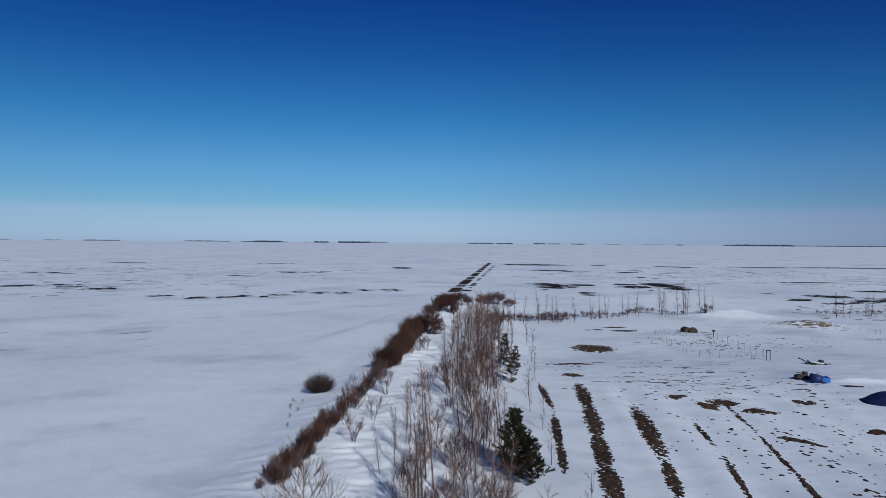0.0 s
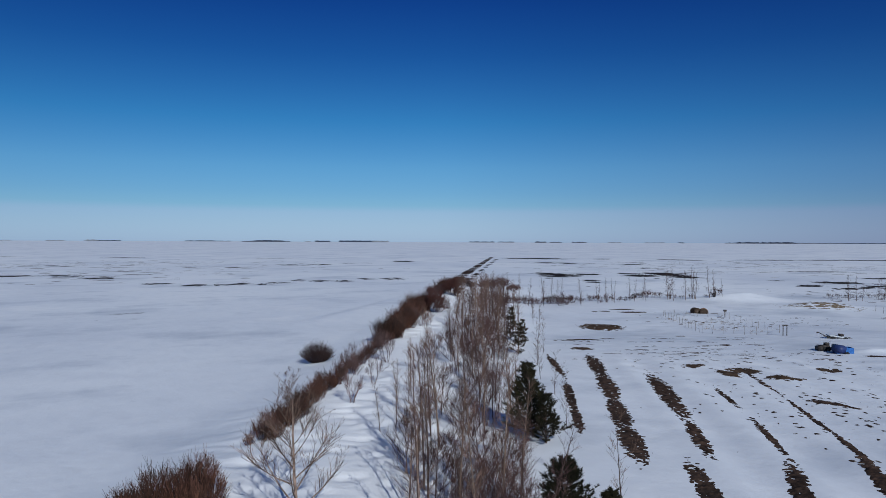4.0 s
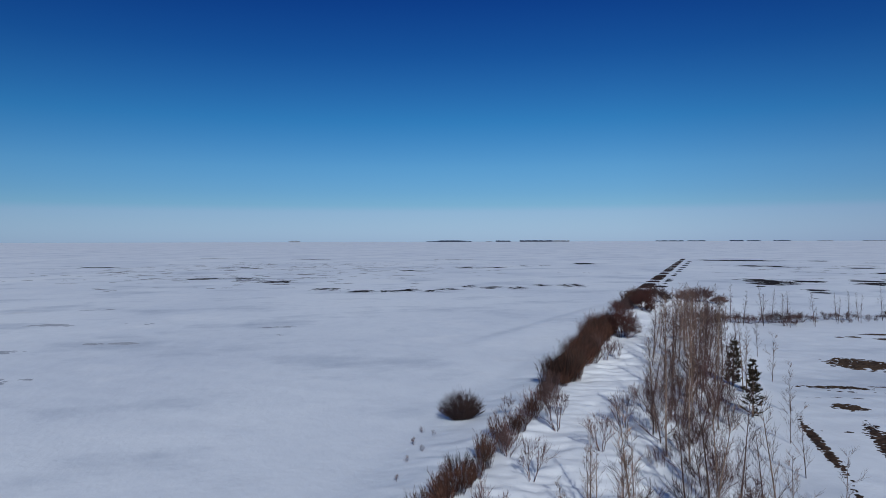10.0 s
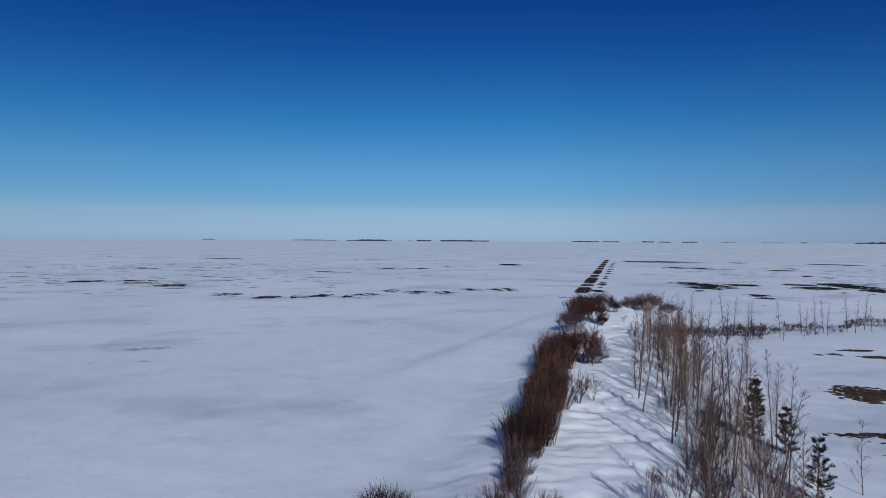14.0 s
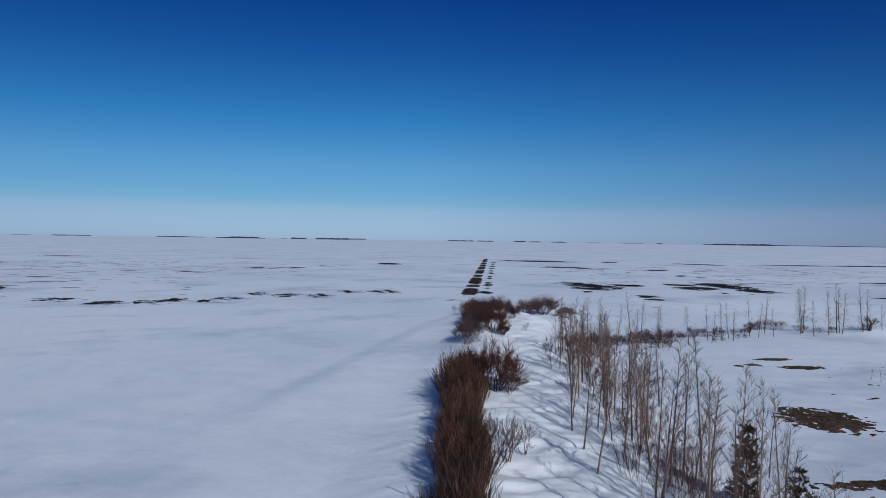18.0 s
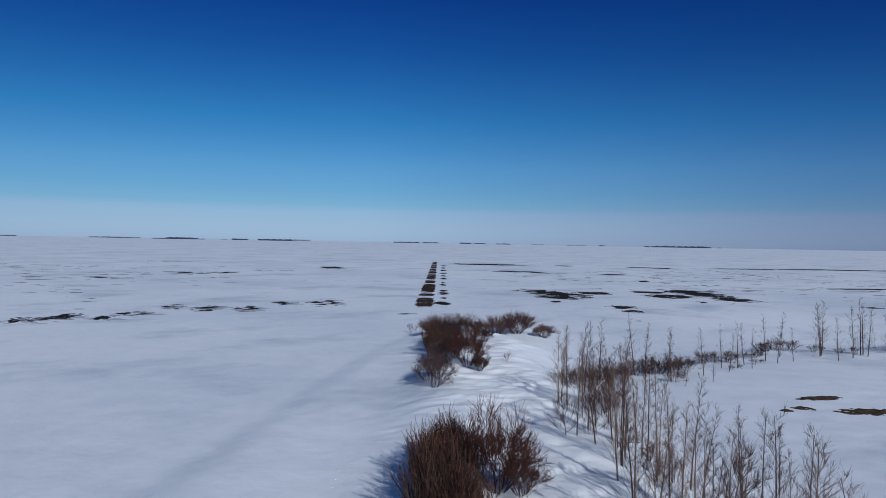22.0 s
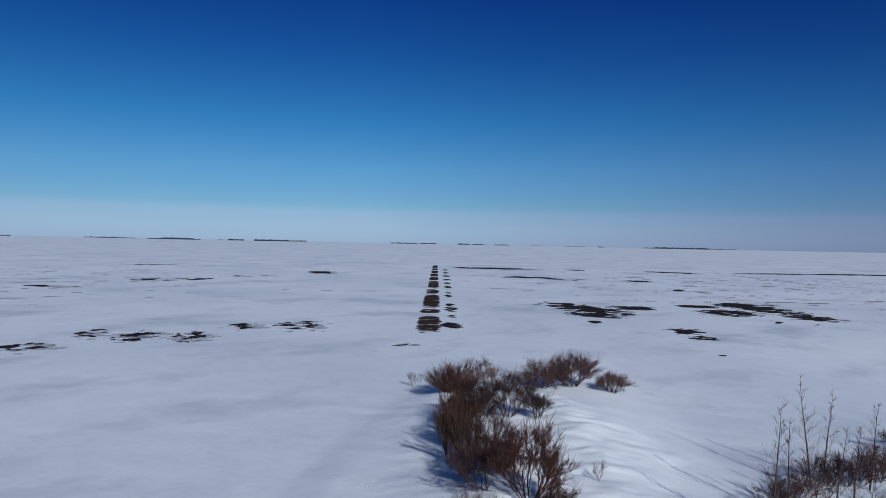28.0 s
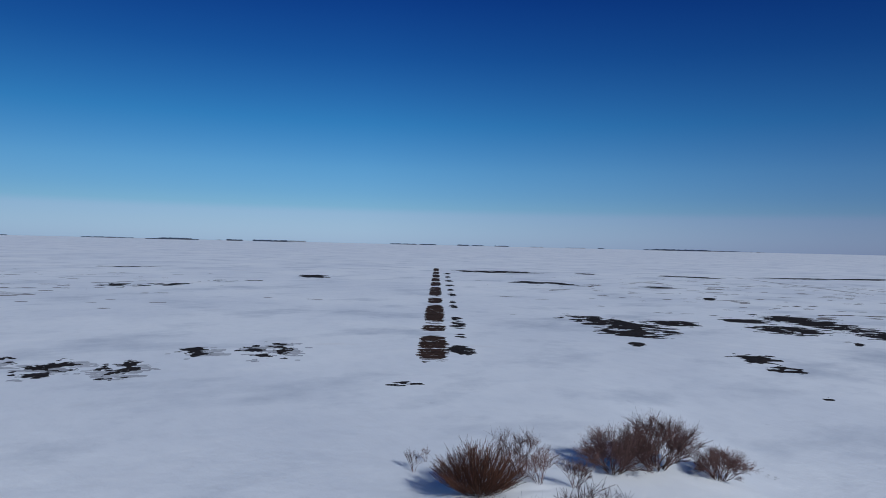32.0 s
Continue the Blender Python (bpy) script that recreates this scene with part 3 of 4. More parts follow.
# the broad clump before the gap
for k in range(34):
    a, d = rng.uniform(0, 6.283), math.sqrt(rng.random())
    plant("willow_shrub", HEDGE[rng.randrange(6)], "dense leafless dark red willow shrub half buried in the drift", "shrub", "willow clump", -11.3 + 2.2 * d * math.cos(a), 31.5 + 4.0 * d * math.sin(a), (0.82 - 0.24 * d) * rng.uniform(0.85, 1.12), rng.uniform(0, 360), (rng.gauss(0, 6), rng.gauss(0, 6)))
plant("willow_shrub", BALL[0], "lone dense dark willow shrub standing in the open snow", "shrub", "", -12.4, 70.3, 1.02, 40, flat=0.95)
for x, y, size in [(-1.8, 109.6, 1.2), (-3.4, 113.4, 0.8), (-0.8, 108.8, 0.6), (1.6, 142.0, 1.12), (2.4, 139.6, 0.5), (1.0, 146.5, 0.85)]:
    plant("red_willow_shrub", RED[rng.randrange(3)], "rounded leafless red-brown willow shrub on the snowbank", "shrub", "red willows", x, y, size, rng.uniform(0, 360))
for x, y, size in [(3.8, 157.6, 1.05), (5.9, 157.2, 0.62), (0.9, 154.6, 0.85), (1.4, 158.6, 0.8)]:
    plant("brown_shrub", BROWNS[rng.randrange(2)], "rounded leafless dark brown shrub on the snowbank", "shrub", "brown shrubs", x, y, size, rng.uniform(0, 360))
for x, y, size in [(-0.5, 146.6, 1.1), (-0.8, 153.0, 1.1), (-1.0, 148.8, 1.25), (-0.2, 150.6, 1.3), (-0.9, 151.6, 1.2)]:
    plant("willow_shrub", HEDGE[rng.randrange(6)], "dense leafless brown willow shrub at the hedge end", "shrub", "willow hedge", x, y, size, rng.uniform(0, 360))
plant("willow_shrub", BALL[1], "dense leafless brown willow shrub at the tip of the drift", "shrub", "willow hedge", 1.1, 167.6, 1.25, 10, flat=1.15)
for x, y, size in [(0.2, 156.0, 1.2), (1.3, 157.2, 1.0), (-0.6, 154.6, 1.1), (0.0, 158.6, 1.0)]:
    plant("willow_shrub", HEDGE[rng.randrange(6)], "dense leafless dark willow shrub on the snowbank", "shrub", "willow hedge", x, y, size, rng.uniform(0, 360), (rng.gauss(0, 5), rng.gauss(0, 5)))
for x, y, size in [(-2.5, 133.4, 1.2), (-1.9, 135.8, 1.15), (-2.9, 136.5, 0.9), (-0.5, 143.4, 1.1), (-1.0, 146.0, 0.9), (3.8, 169.9, 1.1), (4.4, 167.6, 0.8), (6.3, 167.4, 0.7), (-2.0, 138.0, .9)]:
    plant("grey_shrub", GREYS[rng.randrange(2)], "open leafless grey-brown shrub in the snow", "shrub", "grey shrubs", x, y, size, rng.uniform(0, 360))
for x, y, size in [(-6.3, 50.2, 0.85), (-5.3, 66.5, 1.0), (-3.1, 92.2, 1.0), (-2.0, 93.6, 0.7), (-0.8, 73.6, .6), (-2.6, 95.5, .6), (-8.9, 69.5, .6), (-5.4, 69.8, .6), (-5.6, 57.0, .8), (-7.0, 75, .5), (-2.4, 62.0, .8), (-1.2, 68.0, .9), (0.2, 72.5, .8),
                   (5.9, 144.4, 0.4), (2.7, 141.2, 0.5), (-1.9, 172.9, 0.5), (-1.0, 174.8, 0.35), (-7.4, 60.5, .7), (-12.6, 57, .16), (-13.2, 60.4, .18), (-12.9, 62.5, .16), (-13.9, 64.0, .2), (-13.3, 66.2, .16), (-14.3, 67.0, .18), (-1.0, 107.6, .6)]:
    plant("bare_bush", BUSHES[rng.randrange(4)], "thin leafless grey-brown bush poking out of the snow", "shrub", "bare bushes", x, y, size * 1.25, rng.uniform(0, 360))
for k, (x, y, size) in enumerate([(10.4, 172.4, 0.95), (13.3, 173.0, 1.08), (16.9, 171.9, 0.72)]):
    plant("round_shrub", ROUND[k], "rounded leafless dark shrub at the end of the drift", "shrub", "round shrubs", x, y, size, rng.uniform(0, 360))

# ---- shelterbelt: poplars ----
POPLARS = [poplar_model(200 + k, 6.2 + 0.2 * k, (DARKBARK, DARKTWIG) if k % 3 == 0 else (POPLAR, TWIG), 1.0, 0.6 if k % 2 else 0.9, 1.1) for k in range(8)]
SAPLINGS = [poplar_model(220 + k, 4.2, (DARKBARK, TWIG), 0.7, 0.8, 0.7) for k in range(3)]
spots = [(-3.0, 45.2, .85), (-2.5, 50.4, .85), (-2.2, 50.8, .8), (0.5, 67.2, .85), (3.7, 55.4, .95), (-3.8, 43.6, .75), (-0.6, 48.5, .85), (-1.4, 37.4, .8), (-0.9, 44.3, .85), (0.4, 31.5, 1.0), (2.2, 32.3, .95), (-1.6, 33.0, .75),
         (1.2, 28.0, 1.0), (3.2, 29.0, .9), (-3.1, 48.8, .75), (-2.6, 54.2, .8), (0.5, 72.1, .95), (1.9, 79.0, 1.0), (2.4, 85.3, .9), (4.2, 84.5, .95), (5.1, 84.1, 1.0), (6.3, 84.3, 1.0)]
spots += [(1.7, 98.5, .95), (1.4, 94.2, .95), (1.2, 90.6, .9), (2.8, 86.7, .95), (4.8, 90.4, 1.0), (5.9, 91.6, .95), (6.4, 91.3, .9), (6.3, 86.8, 1.0), (3.8, 98.5, .95), (6.0, 104.4, 1.0), (5.2, 97.8, .95), (5.0, 95.6, 1.0), (3.5, 99.3, .9), (7.8, 93.7, 1.0),
          (7.5, 86.9, .9), (8.6, 86.9, .9), (8.9, 87.2, .85), (5.1, 86.8, .9), (5.5, 105.4, 1.0), (6.8, 99.5, .95), (2.3, 101.0, .9), (3.0, 104.5, .95), (4.1, 107.0, .95), (5.8, 113.0, 1.0), (7.0, 111.2, 1.0), (7.7, 123.0, .8), (9.2, 111.9, .95), (11.5, 110.9, .9),
          (13.8, 111.2, .8), (5.1, 118.9, .95), (8.1, 124.7, .9), (5.7, 117.1, .95), (7.5, 119.2, .9), (6.8, 115.2, .95), (8.4, 116.5, .9), (6.4, 127.6, .95), (6.9, 128.6, .95), (8.4, 129.0, .95), (11.7, 130.9, .85), (13.2, 131.6, .85), (12.7, 130.3, .8), (4.4, 110.0, .9), (5.0, 103.0, .95), (3.9, 95.0, .95), (4.6, 92.6, .95)]
for y in np.arange(26, 85, 1.5):
    for u, p in ((9.0, 0.12 if y > 60 else 0.04), (10.7, 0.34), (12.4, 0.24), (14.4, 0.15 if y < 60 else 0.0)):
        if rng.random() < p:
            spots.append((hedge_x(y) + u + rng.uniform(-.6, .6), y + rng.uniform(-.7, .7), rng.uniform(0.7, 1.08)))
for y in np.arange(96, 131, 1.6):
    for u in (9.6, 11.8):
        if rng.random() < 0.42:
            spots.append((hedge_x(y) + u + rng.uniform(-.8, .8), y + rng.uniform(-.7, .7), rng.uniform(0.7, 1.0)))
for x, y, s in spots:
    s *= (1.0 if y < 98 else 0.86) * (0.66 if x - hedge_x(y) < 9.2 and y < 60 else 1.0)
    plant("poplar_tree", POPLARS[rng.randrange(8)], "slender leafless tan poplar in the snowy shelterbelt", "tree", "shelterbelt poplars", x, y, s, rng.uniform(0, 360), (rng.gauss(0, 2.6), rng.gauss(0, 2.6)))
for x, y, s in [(12.5, 95.5, 1.1), (10.9, 80, .9), (8.3, 64, .9), (9.0, 71, .8), (7.8, 34.5, 1.0), (8.6, 58, .8), (7.9, 49, .8)]:
    plant("poplar_sapling", SAPLINGS[rng.randrange(3)], "thin young leafless poplar at the edge of the garden", "tree", "poplar saplings", x, y, s, rng.uniform(0, 360), (rng.uniform(-5, 5), rng.uniform(-5, 5)))
UNDER = [fork_model(140 + k, 1.9, 2.3, (DARKTWIG, DARKTWIG), 5, 3, 0.016, 0.5, (2, 3), 0.78, 0.8, 2) for k in range(3)]
SUCKERS = [shrub_model(145 + k, 2.7, 1.8, 20, (DARKBARK, DARKTWIG), 0.40, 0.42, 9, 0.0125) for k in range(3)]
for y in np.arange(27, 132, 0.6):
    x = hedge_x(y) + rng.uniform(10.4 if y < 60 else 8.8, 13.4) + (rng.uniform(0, 2.2) if y < 55 else 0)
    if 42 < y < 60 and rng.random() < 0.6:
        continue
    s = rng.uniform(.5, .95) * (1.25 if y < 60 else 1.0 if y < 100 else 0.65)
    if y > 100 and rng.random() < 0.4:
        continue
    if rng.random() < 0.55:
        plant("undergrowth", UNDER[rng.randrange(3)], "tangle of bare twigs under the poplars", "shrub", "undergrowth", x, y, s, rng.uniform(0, 360))
    else:
        plant("poplar_suckers", SUCKERS[rng.randrange(3)], "clump of dark upright bare shoots between the poplars", "shrub", "poplar shoots", x, y, s, rng.uniform(0, 360))
BROAD = [crown_tree_model(150, 6.3, 4.9, (POPLAR, TWIG), 0.085, 16), crown_tree_model(151, 8.0, 6.4, (DARKBARK, DARKTWIG), 0.10, 26, 0.16, 0.0055), crown_tree_model(152, 8.3, 5.8, (DARKBARK, DARKTWIG), 0.10, 24, 0.16, 0.0055)]
for k, (x, y, label) in enumerate([(-5.75, 30.4, "bare grey spreading tree on the snowbank"), (-8.3, 14.6, "tall bare spreading tree beside the hedge"), (-10.9, 14.0, "bare spreading tree beside the hedge")]):
    plant("maple_tree", BROAD[k], label, "tree", "bare spreading trees", x, y, 1.0, 20 + 110 * k)
YOUNG = crown_tree_model(155, 2.4, 1.8, (GREYTWIG, GREYTWIG), 0.03, 9, 0.2, 0.005)
for x, y, size in [(-10.2, 42.6, 0.8), (5.6, 22.4, 1.3)]:
    plant("young_tree", YOUNG, "small bare tree rooted at the edge of the drift", "tree", "young trees", x, y, size, 250)

DARKYOUNG = [crown_tree_model(156 + k, 3.4 + 0.3 * k, 2.6, (DARKBARK, DARKTWIG), 0.038, 14, 0.10, 0.0056) for k in range(3)]
for x, y, size in [(-1.6, 41.5, 1.0), (-1.9, 37.2, 0.9), (-0.5, 35.0, 1.0), (0.9, 32.4, 1.1), (2.8, 30.6, 1.0), (0.6, 36.2, 1.0), (1.9, 33.0, 0.9), (2.6, 36.4, 1.0), (1.8, 41.0, 1.05), (1.0, 46.0, 1.0), (-0.3, 49.5, 0.9), (2.2, 50.6, 1.0), (3.8, 53.2, 0.9), (2.6, 60.5, 1.0),
                   (0.9, 65.9, 1.15), (3.6, 70.2, 1.0), (2.0, 74.2, 1.0), (4.6, 76.0, 1.1), (3.4, 80.4, 1.0), (6.6, 119.6, 0.9), (5.4, 107.8, 0.9), (8.0, 106.0, 1.1), (4.2, 118.2, 0.8), (9.8, 127.0, 1.0), (11.0, 128.4, 0.9), (9.2, 125.8, 0.8)]:
    plant("young_tree", DARKYOUNG[rng.randrange(3)], "dark bare young tree among the poplars", "tree", "dark young trees", x, y, size, rng.uniform(0, 360), (rng.gauss(0, 3), rng.gauss(0, 3)))

# ---- pines ----
for k, (x, y, h, w, faded, dense) in enumerate([(5.1, 46.8, 4.6, 3.0, False, 1.2), (6.0, 45.2, 3.0, 2.4, False, 1.1), (4.6, 31.2, 3.6, 3.0, False, 1.2), (6.6, 31.4, 2.2, 1.8, False, 1.2), (8.1, 89.4, 4.3, 1.7, True, 0.65), (9.3, 86.8, 3.0, 1.5, True, 0.7), (7.9, 77.8, 3.6, 1.5, True, 0.6)]):
    plant("pine_tree", pine_model(300 + k, h, w, BROWNNEEDLE if faded else NEEDLE, dense), "young pine with %s needles among the bare poplars" % ("faded olive-brown" if faded else "dark green"), "tree", "pines", x, y, 1.0, 35 * k)

# ---- cross belt ----
DARKPOPLARS = [poplar_model(230 + k, 6.4 + 0.2 * k, (DARKBARK, DARKTWIG), 1.25, 0.9, 0.75) for k in range(5)]
for x, y, s in [(20.3, 144.1, 0.82), (23.4, 144.8, 0.82), (24, 142.8, 0.44), (28.1, 145, 0.49), (32.7, 150.1, 0.66), (37.1, 154.5, 0.77), (36.8, 152.3, 0.71), (41.5, 157.2, 0.82), (15.2, 143.5, 0.89),
                (21, 148.7, 0.98), (33.1, 152.5, 0.71), (42, 155.5, 0.77), (22.6, 149.8, 0.82), (28.7, 148.2, 0.82), (24.6, 148.3, 0.77), (35, 152.3, 0.77), (45.3, 160.2, 0.82), (45, 156.9, 0.66), (51.5, 160.8, 1.09),
                (52, 161.4, 1.04), (51, 160.3, 0.93), (51.2, 157, 0.77), (54.5, 158.8, 1.04), (56.5, 160, 1.15), (57.1, 160.3, 1.04), (56.9, 159.2, 0.98), (60.2, 159.3, 1.09), (61.4, 160.2, 0.93), (62.8, 158.8, 0.55),
                (10.6, 134.2, 0.8), (16.7, 140.9, 0.86), (12.3, 138, 0.86), (90.9, 157.9, 0.93), (92.9, 158.3, 0.87), (100.1, 160.9, 0.82), (101, 161.1, 0.76), (91.5, 158.8, 0.87), (93.8, 157.7, 0.66),
                (99.2, 160.4, 0.76), (109.9, 161.3, 0.75), (109, 161.1, 0.75), (117.1, 161.2, 0.8)]:
    plant("poplar_tree", DARKPOPLARS[rng.randrange(5)], "slender leafless dark poplar in the cross belt behind the yard", "tree", "cross belt poplars", x, y, s, rng.uniform(0, 360), (rng.uniform(-3, 3), rng.uniform(-3, 3)))
LOW = [fork_model(160 + k, 1.4, 2.3, (DARKTWIG, DARKTWIG), 7, 3, 0.018, 0.5, (2, 3), 0.80, 1.0, 2, 0.0070) for k in range(2)]
for x, y, s in [(11.3, 138.1, 1.51), (12.6, 138.6, 1.12), (13.6, 140.7, 1.44), (15.6, 143.5, 1.16), (17.3, 145.4, 1.51), (19, 147.2, 1.09), (21.4, 149, 1.64), (22.5, 148.7, 1.2), (23.5, 149.2, 1.64),
                (25.2, 149.2, 1.75), (26.5, 149.8, 1.31), (24.6, 145.7, 0.98), (32.6, 155.8, 1.2), (30.9, 154.2, 0.87), (35.1, 155.7, 1.31), (37, 157, 0.77), (28.6, 151.8, 0.98), (40.3, 159.2, 0.87),
                (42.8, 160.7, 0.98), (45.1, 163.3, 1.09), (46.9, 164.9, 1.31), (49.6, 164.8, 1.31), (53.2, 163.5, 0.98), (55.4, 161.4, 0.87), (61.5, 160.9, 1.31), (9.4, 136.2, 1), (10.4, 134.9, 0.7),
                (38.9, 154.8, 0.55), (34.2, 151.5, 0.55)]:
    for dx in (-0.7, 0.9):
        plant("low_bush", LOW[rng.randrange(2)], "low dark leafless bush under the cross belt", "shrub", "cross belt bushes", x + dx + rng.uniform(-.4, .4), y + dx * 0.5 + rng.uniform(-.5, .5), s * rng.uniform(0.7, 1.15), rng.uniform(0, 360))
for k in range(18):
    plant("low_bush", LOW[k % 2], "low dark leafless bush under the cross belt", "shrub", "cross belt bushes", 91 + k * 2.0, 165.5 + k * 0.25 + rng.uniform(-.5, .5), rng.uniform(.6, 1.1), rng.uniform(0, 360))

# ---- bare soil ----
for pts, w in [([(11.0, 77), (10.6, 66)], 0.9), ([(10.2, 62), (9.3, 54), (8.6, 48)], 0.85), ([(15.4, 77), (14.2, 66), (12.7, 56), (11.7, 49), (10.8, 42)], 1.7), ([(18.6, 66), (16.6, 52)], 1.9), ([(16.3, 50), (14.8, 43)], 1.2), ([(13.2, 41), (12.0, 33)], 1.3),
               ([(22.4, 61), (21.4, 54)], 0.7), ([(21, 51), (19.2, 43)], 0.7), ([(18.5, 41), (14.8, 31), (13.4, 27)], 1.3), ([(28.3, 70), (26.4, 57.3), (24.4, 47.3), (23.0, 41.0)], 0.6), ([(23.0, 42), (20.5, 34.1), (19, 28)], 1.1), ([(11.7, 32), (10.6, 25)], 1.4)]:
    for (x0, y0), (x1, y1) in zip(pts, pts[1:]):
        ln = math.hypot(x1 - x0, y1 - y0)
        soil_patch((x0 + x1) / 2, (y0 + y1) / 2, w * 1.02, ln * 1.35, math.degrees(math.atan2(y1 - y0, x1 - x0)) - 90, 0.085, 0.46, 0.06, int(x0 * 7 + y0), SOIL, "strip of bare brown garden soil melted out of the snow", (1.0, 1.5), 0.33, 3.0)
for x, y, lx, ly in [(24.2, 109.8, 6.5, 7.5), (17.9, 94.7, 6, 1.7), (26, 66.7, 2.2, 3), (24.1, 71, 1.8, 2.2), (30.1, 64.7, 3.6, 1.8), (27.9, 68.6, 2.6, 3.2), (36.2, 68.9, 2.2, 2), (34.5, 137.2, 4.5, 1.8),
                (35.2, 132, 5, 2.4), (30.4, 133.4, 2, 1.2), (28.2, 132.6, 1.2, 0.9), (16.1, 84.5, 2.6, 3)]:
    soil_patch(x, y, lx, ly, rng.uniform(-8, 8), 0.10, 0.62, 0.05, int(x * 9), GRASS, "patch of dead grass and soil showing through the snow", (1.2, 1.5), 0.50, 1.9)
soil_patch(29.0, 55, 3.5, 1.2, -35, 0.14, .5, .07, 5, SOIL, cover=.45, freq=0.9)
soil_patch(36.8, 57.9, 2.0, 1.6, 0, 0.14, .5, .07, 6, SOIL, cover=.45, freq=0.9)
soil_patch(31, 74, 40, 40, 0, 0.20, 0.75, 0.03, 77, SOIL, "scattered clods and stubble tips over the trampled yard snow", (1.6, 1.0), -0.38, 1.7)
soil_patch(30, 50, 34, 44, 20, 0.16, 0.75, 0.03, 76, SOIL, "scattered clods over the garden snow", (1, 1.6), -0.37, 2.6)
soil_patch(49.3, 117.9, 56, 36, 0, 0.3, 0.75, 0.03, 78, GRASS, "scattered stubble tips over the yard snow", (1.5, 1.0), -0.37, 1.5)
soil_patch(75.7, 140.9, 17, 11, -20, 0.2, 0.75, 0.05, 79, STRAW, "straw and gravel showing on a snowy mound", (1.6, 1), 0.04, 1.3)
for x, y, ln, turn in [(20.6, 79.7, 5.5, 1), (25.9, 79.1, 5, 0), (31.3, 78.6, 6, -1), (26, 91.4, 6, 0), (30.9, 90.5, 5, 1), (24.7, 86.8, 3, -2), (28.4, 85.1, 3, 0), (35, 87, 6, 2), (22.3, 83.4, 4, 2), (33, 75.3, 5, 0),
                (27.6, 74.5, 3, 0)]:
    soil_patch(x, y, ln * 1.3, 0.55, turn, 0.10, 0.7, 0.04, int(x * 5 + y), SOIL, "thin line of clods along a wheel track", (1.8, 1.0), 0.14, 2.0)
for y in (74.8, 77.4, 80.6, 82.4, 85.6, 88.9, 92.6, 95.4):
    for k in range(4):
        x = rng.uniform(14, 46)
        soil_patch(x, y + rng.uniform(-.5, .5), rng.uniform(2, 6), 0.45, rng.uniform(-2, 2), 0.11, 0.75, 0.035, int(x * 7 + y), SOIL, "thin line of clods along a wheel track", (1.6, 1.0), 0.04, 2.2)
# the strip of stubble that runs on from the hedge
soil_patch(-0.9, 198.5, 4.0, 3.0, 0, 0.2, 0.7, 0.06, 81, WETSOIL, "small dark bare patch beside the field line", (2, 1), 0.2, 0.9)
for y0, y1 in [(211, 233), (238, 246), (249, 283), (288, 304), (309, 345), (350, 372), (377, 400), (405, 430), (436, 460), (466, 502)]:
    mid, ln = (y0 + y1) / 2, y1 - y0
    x = 4.3 + (mid - 222) * 0.108
    soil_patch(x, mid, 4.0 - (mid - 211) * 0.004, ln * 1.06, -6.2, 0.2 if mid < 290 else 0.45, 0.62, 0.06, int(mid), LINESOIL, "straight strip of bare stubble along the field line", (2.6, 0.6), 0.40, 0.9 if mid < 290 else 0.45, 4)
for y, lx, ly in [(219.5, 3.4, 7), (221, 2.2, 3), (233, 1.6, 4), (247, 2.2, 11), (256, 1.6, 7), (280, 1.8, 8), (292, 1.5, 7), (314, 2.0, 12), (334, 1.8, 12), (354, 3.0, 10), (380, 2.4, 14), (410, 2.2, 18), (440, 2.4, 18)]:
    x = 8.0 + (y - 220) * 0.113
    soil_patch(x, y, lx * 1.25, ly, -6, 0.2 if y < 290 else 0.45, 0.7, 0.07, int(y) + 3, WETSOIL, "small dark bare patch beside the field line", (1.6, 1.2), 0.30, 0.6)
for x, y, lx, ly, turn in [(40.4, 250.4, 22.3, 10.8, -73), (37.9, 237.8, 9.7, 8.0, -44), (33.7, 225.6, 2.1, 3.6, -19), (51.8, 251.9, 8.3, 8.9, -60), (68.6, 256.6, 8.2, 7.8, -24), (69.0, 243.3, 10.6, 13.0, -43), (81.6, 254.8, 24.5, 10.7, -88), (81.0, 234.3, 10.3, 9.2, -69), (44.6, 213.8, 4.6, 7.8, -24),
                           (44.0, 206.4, 3.5, 4.6, -40), (40.0, 193.8, 1.5, 1.8, 0), (97.6, 360.3, 10.8, 9.2, -68), (90.6, 311.4, 3.6, 8.7, -32), (214.8, 452.8, 40, 14, 3), (258.6, 456.4, 50, 16, 0), (153.8, 450.2, 26, 16, -40), (62.6, 470.0, 34, 26, -5), (55.5, 379.7, 10.9, 13.1, -35), (66.2, 374.2, 15.9, 7.6, -81),
                           (106.6, 464.2, 9, 12.0, -50), (69.0, 226.5, 1.4, 3.2, -36), (74.4, 223.0, 2.0, 2.5, 3), (320, 455, 70, 14, 0), (150, 280, 20, 6, 0), (170, 235, 30, 7, 0), (103, 197, 7, 5, 0), (117, 208, 10, 8, -20), (124, 193, 14, 8, 0), (110, 189, 9, 4, 0), (146, 230, 10, 9, 0), (103, 216, 5, 3, 0), (140, 200, 26, 9, 0),
                           (165, 195, 34, 9, 0), (150, 183, 30, 5, 0), (200, 250, 40, 8, 0)]:
    soil_patch(x, y, lx * 1.25, ly * 1.1, turn, 0.3 if y < 300 else 0.8, 0.75, 0.09, int(x * 3 + y), WETSOIL, "dark wet field soil showing between drifted snow", (1.5, 1.0), 0.42, 0.5 if y < 300 else 0.2)
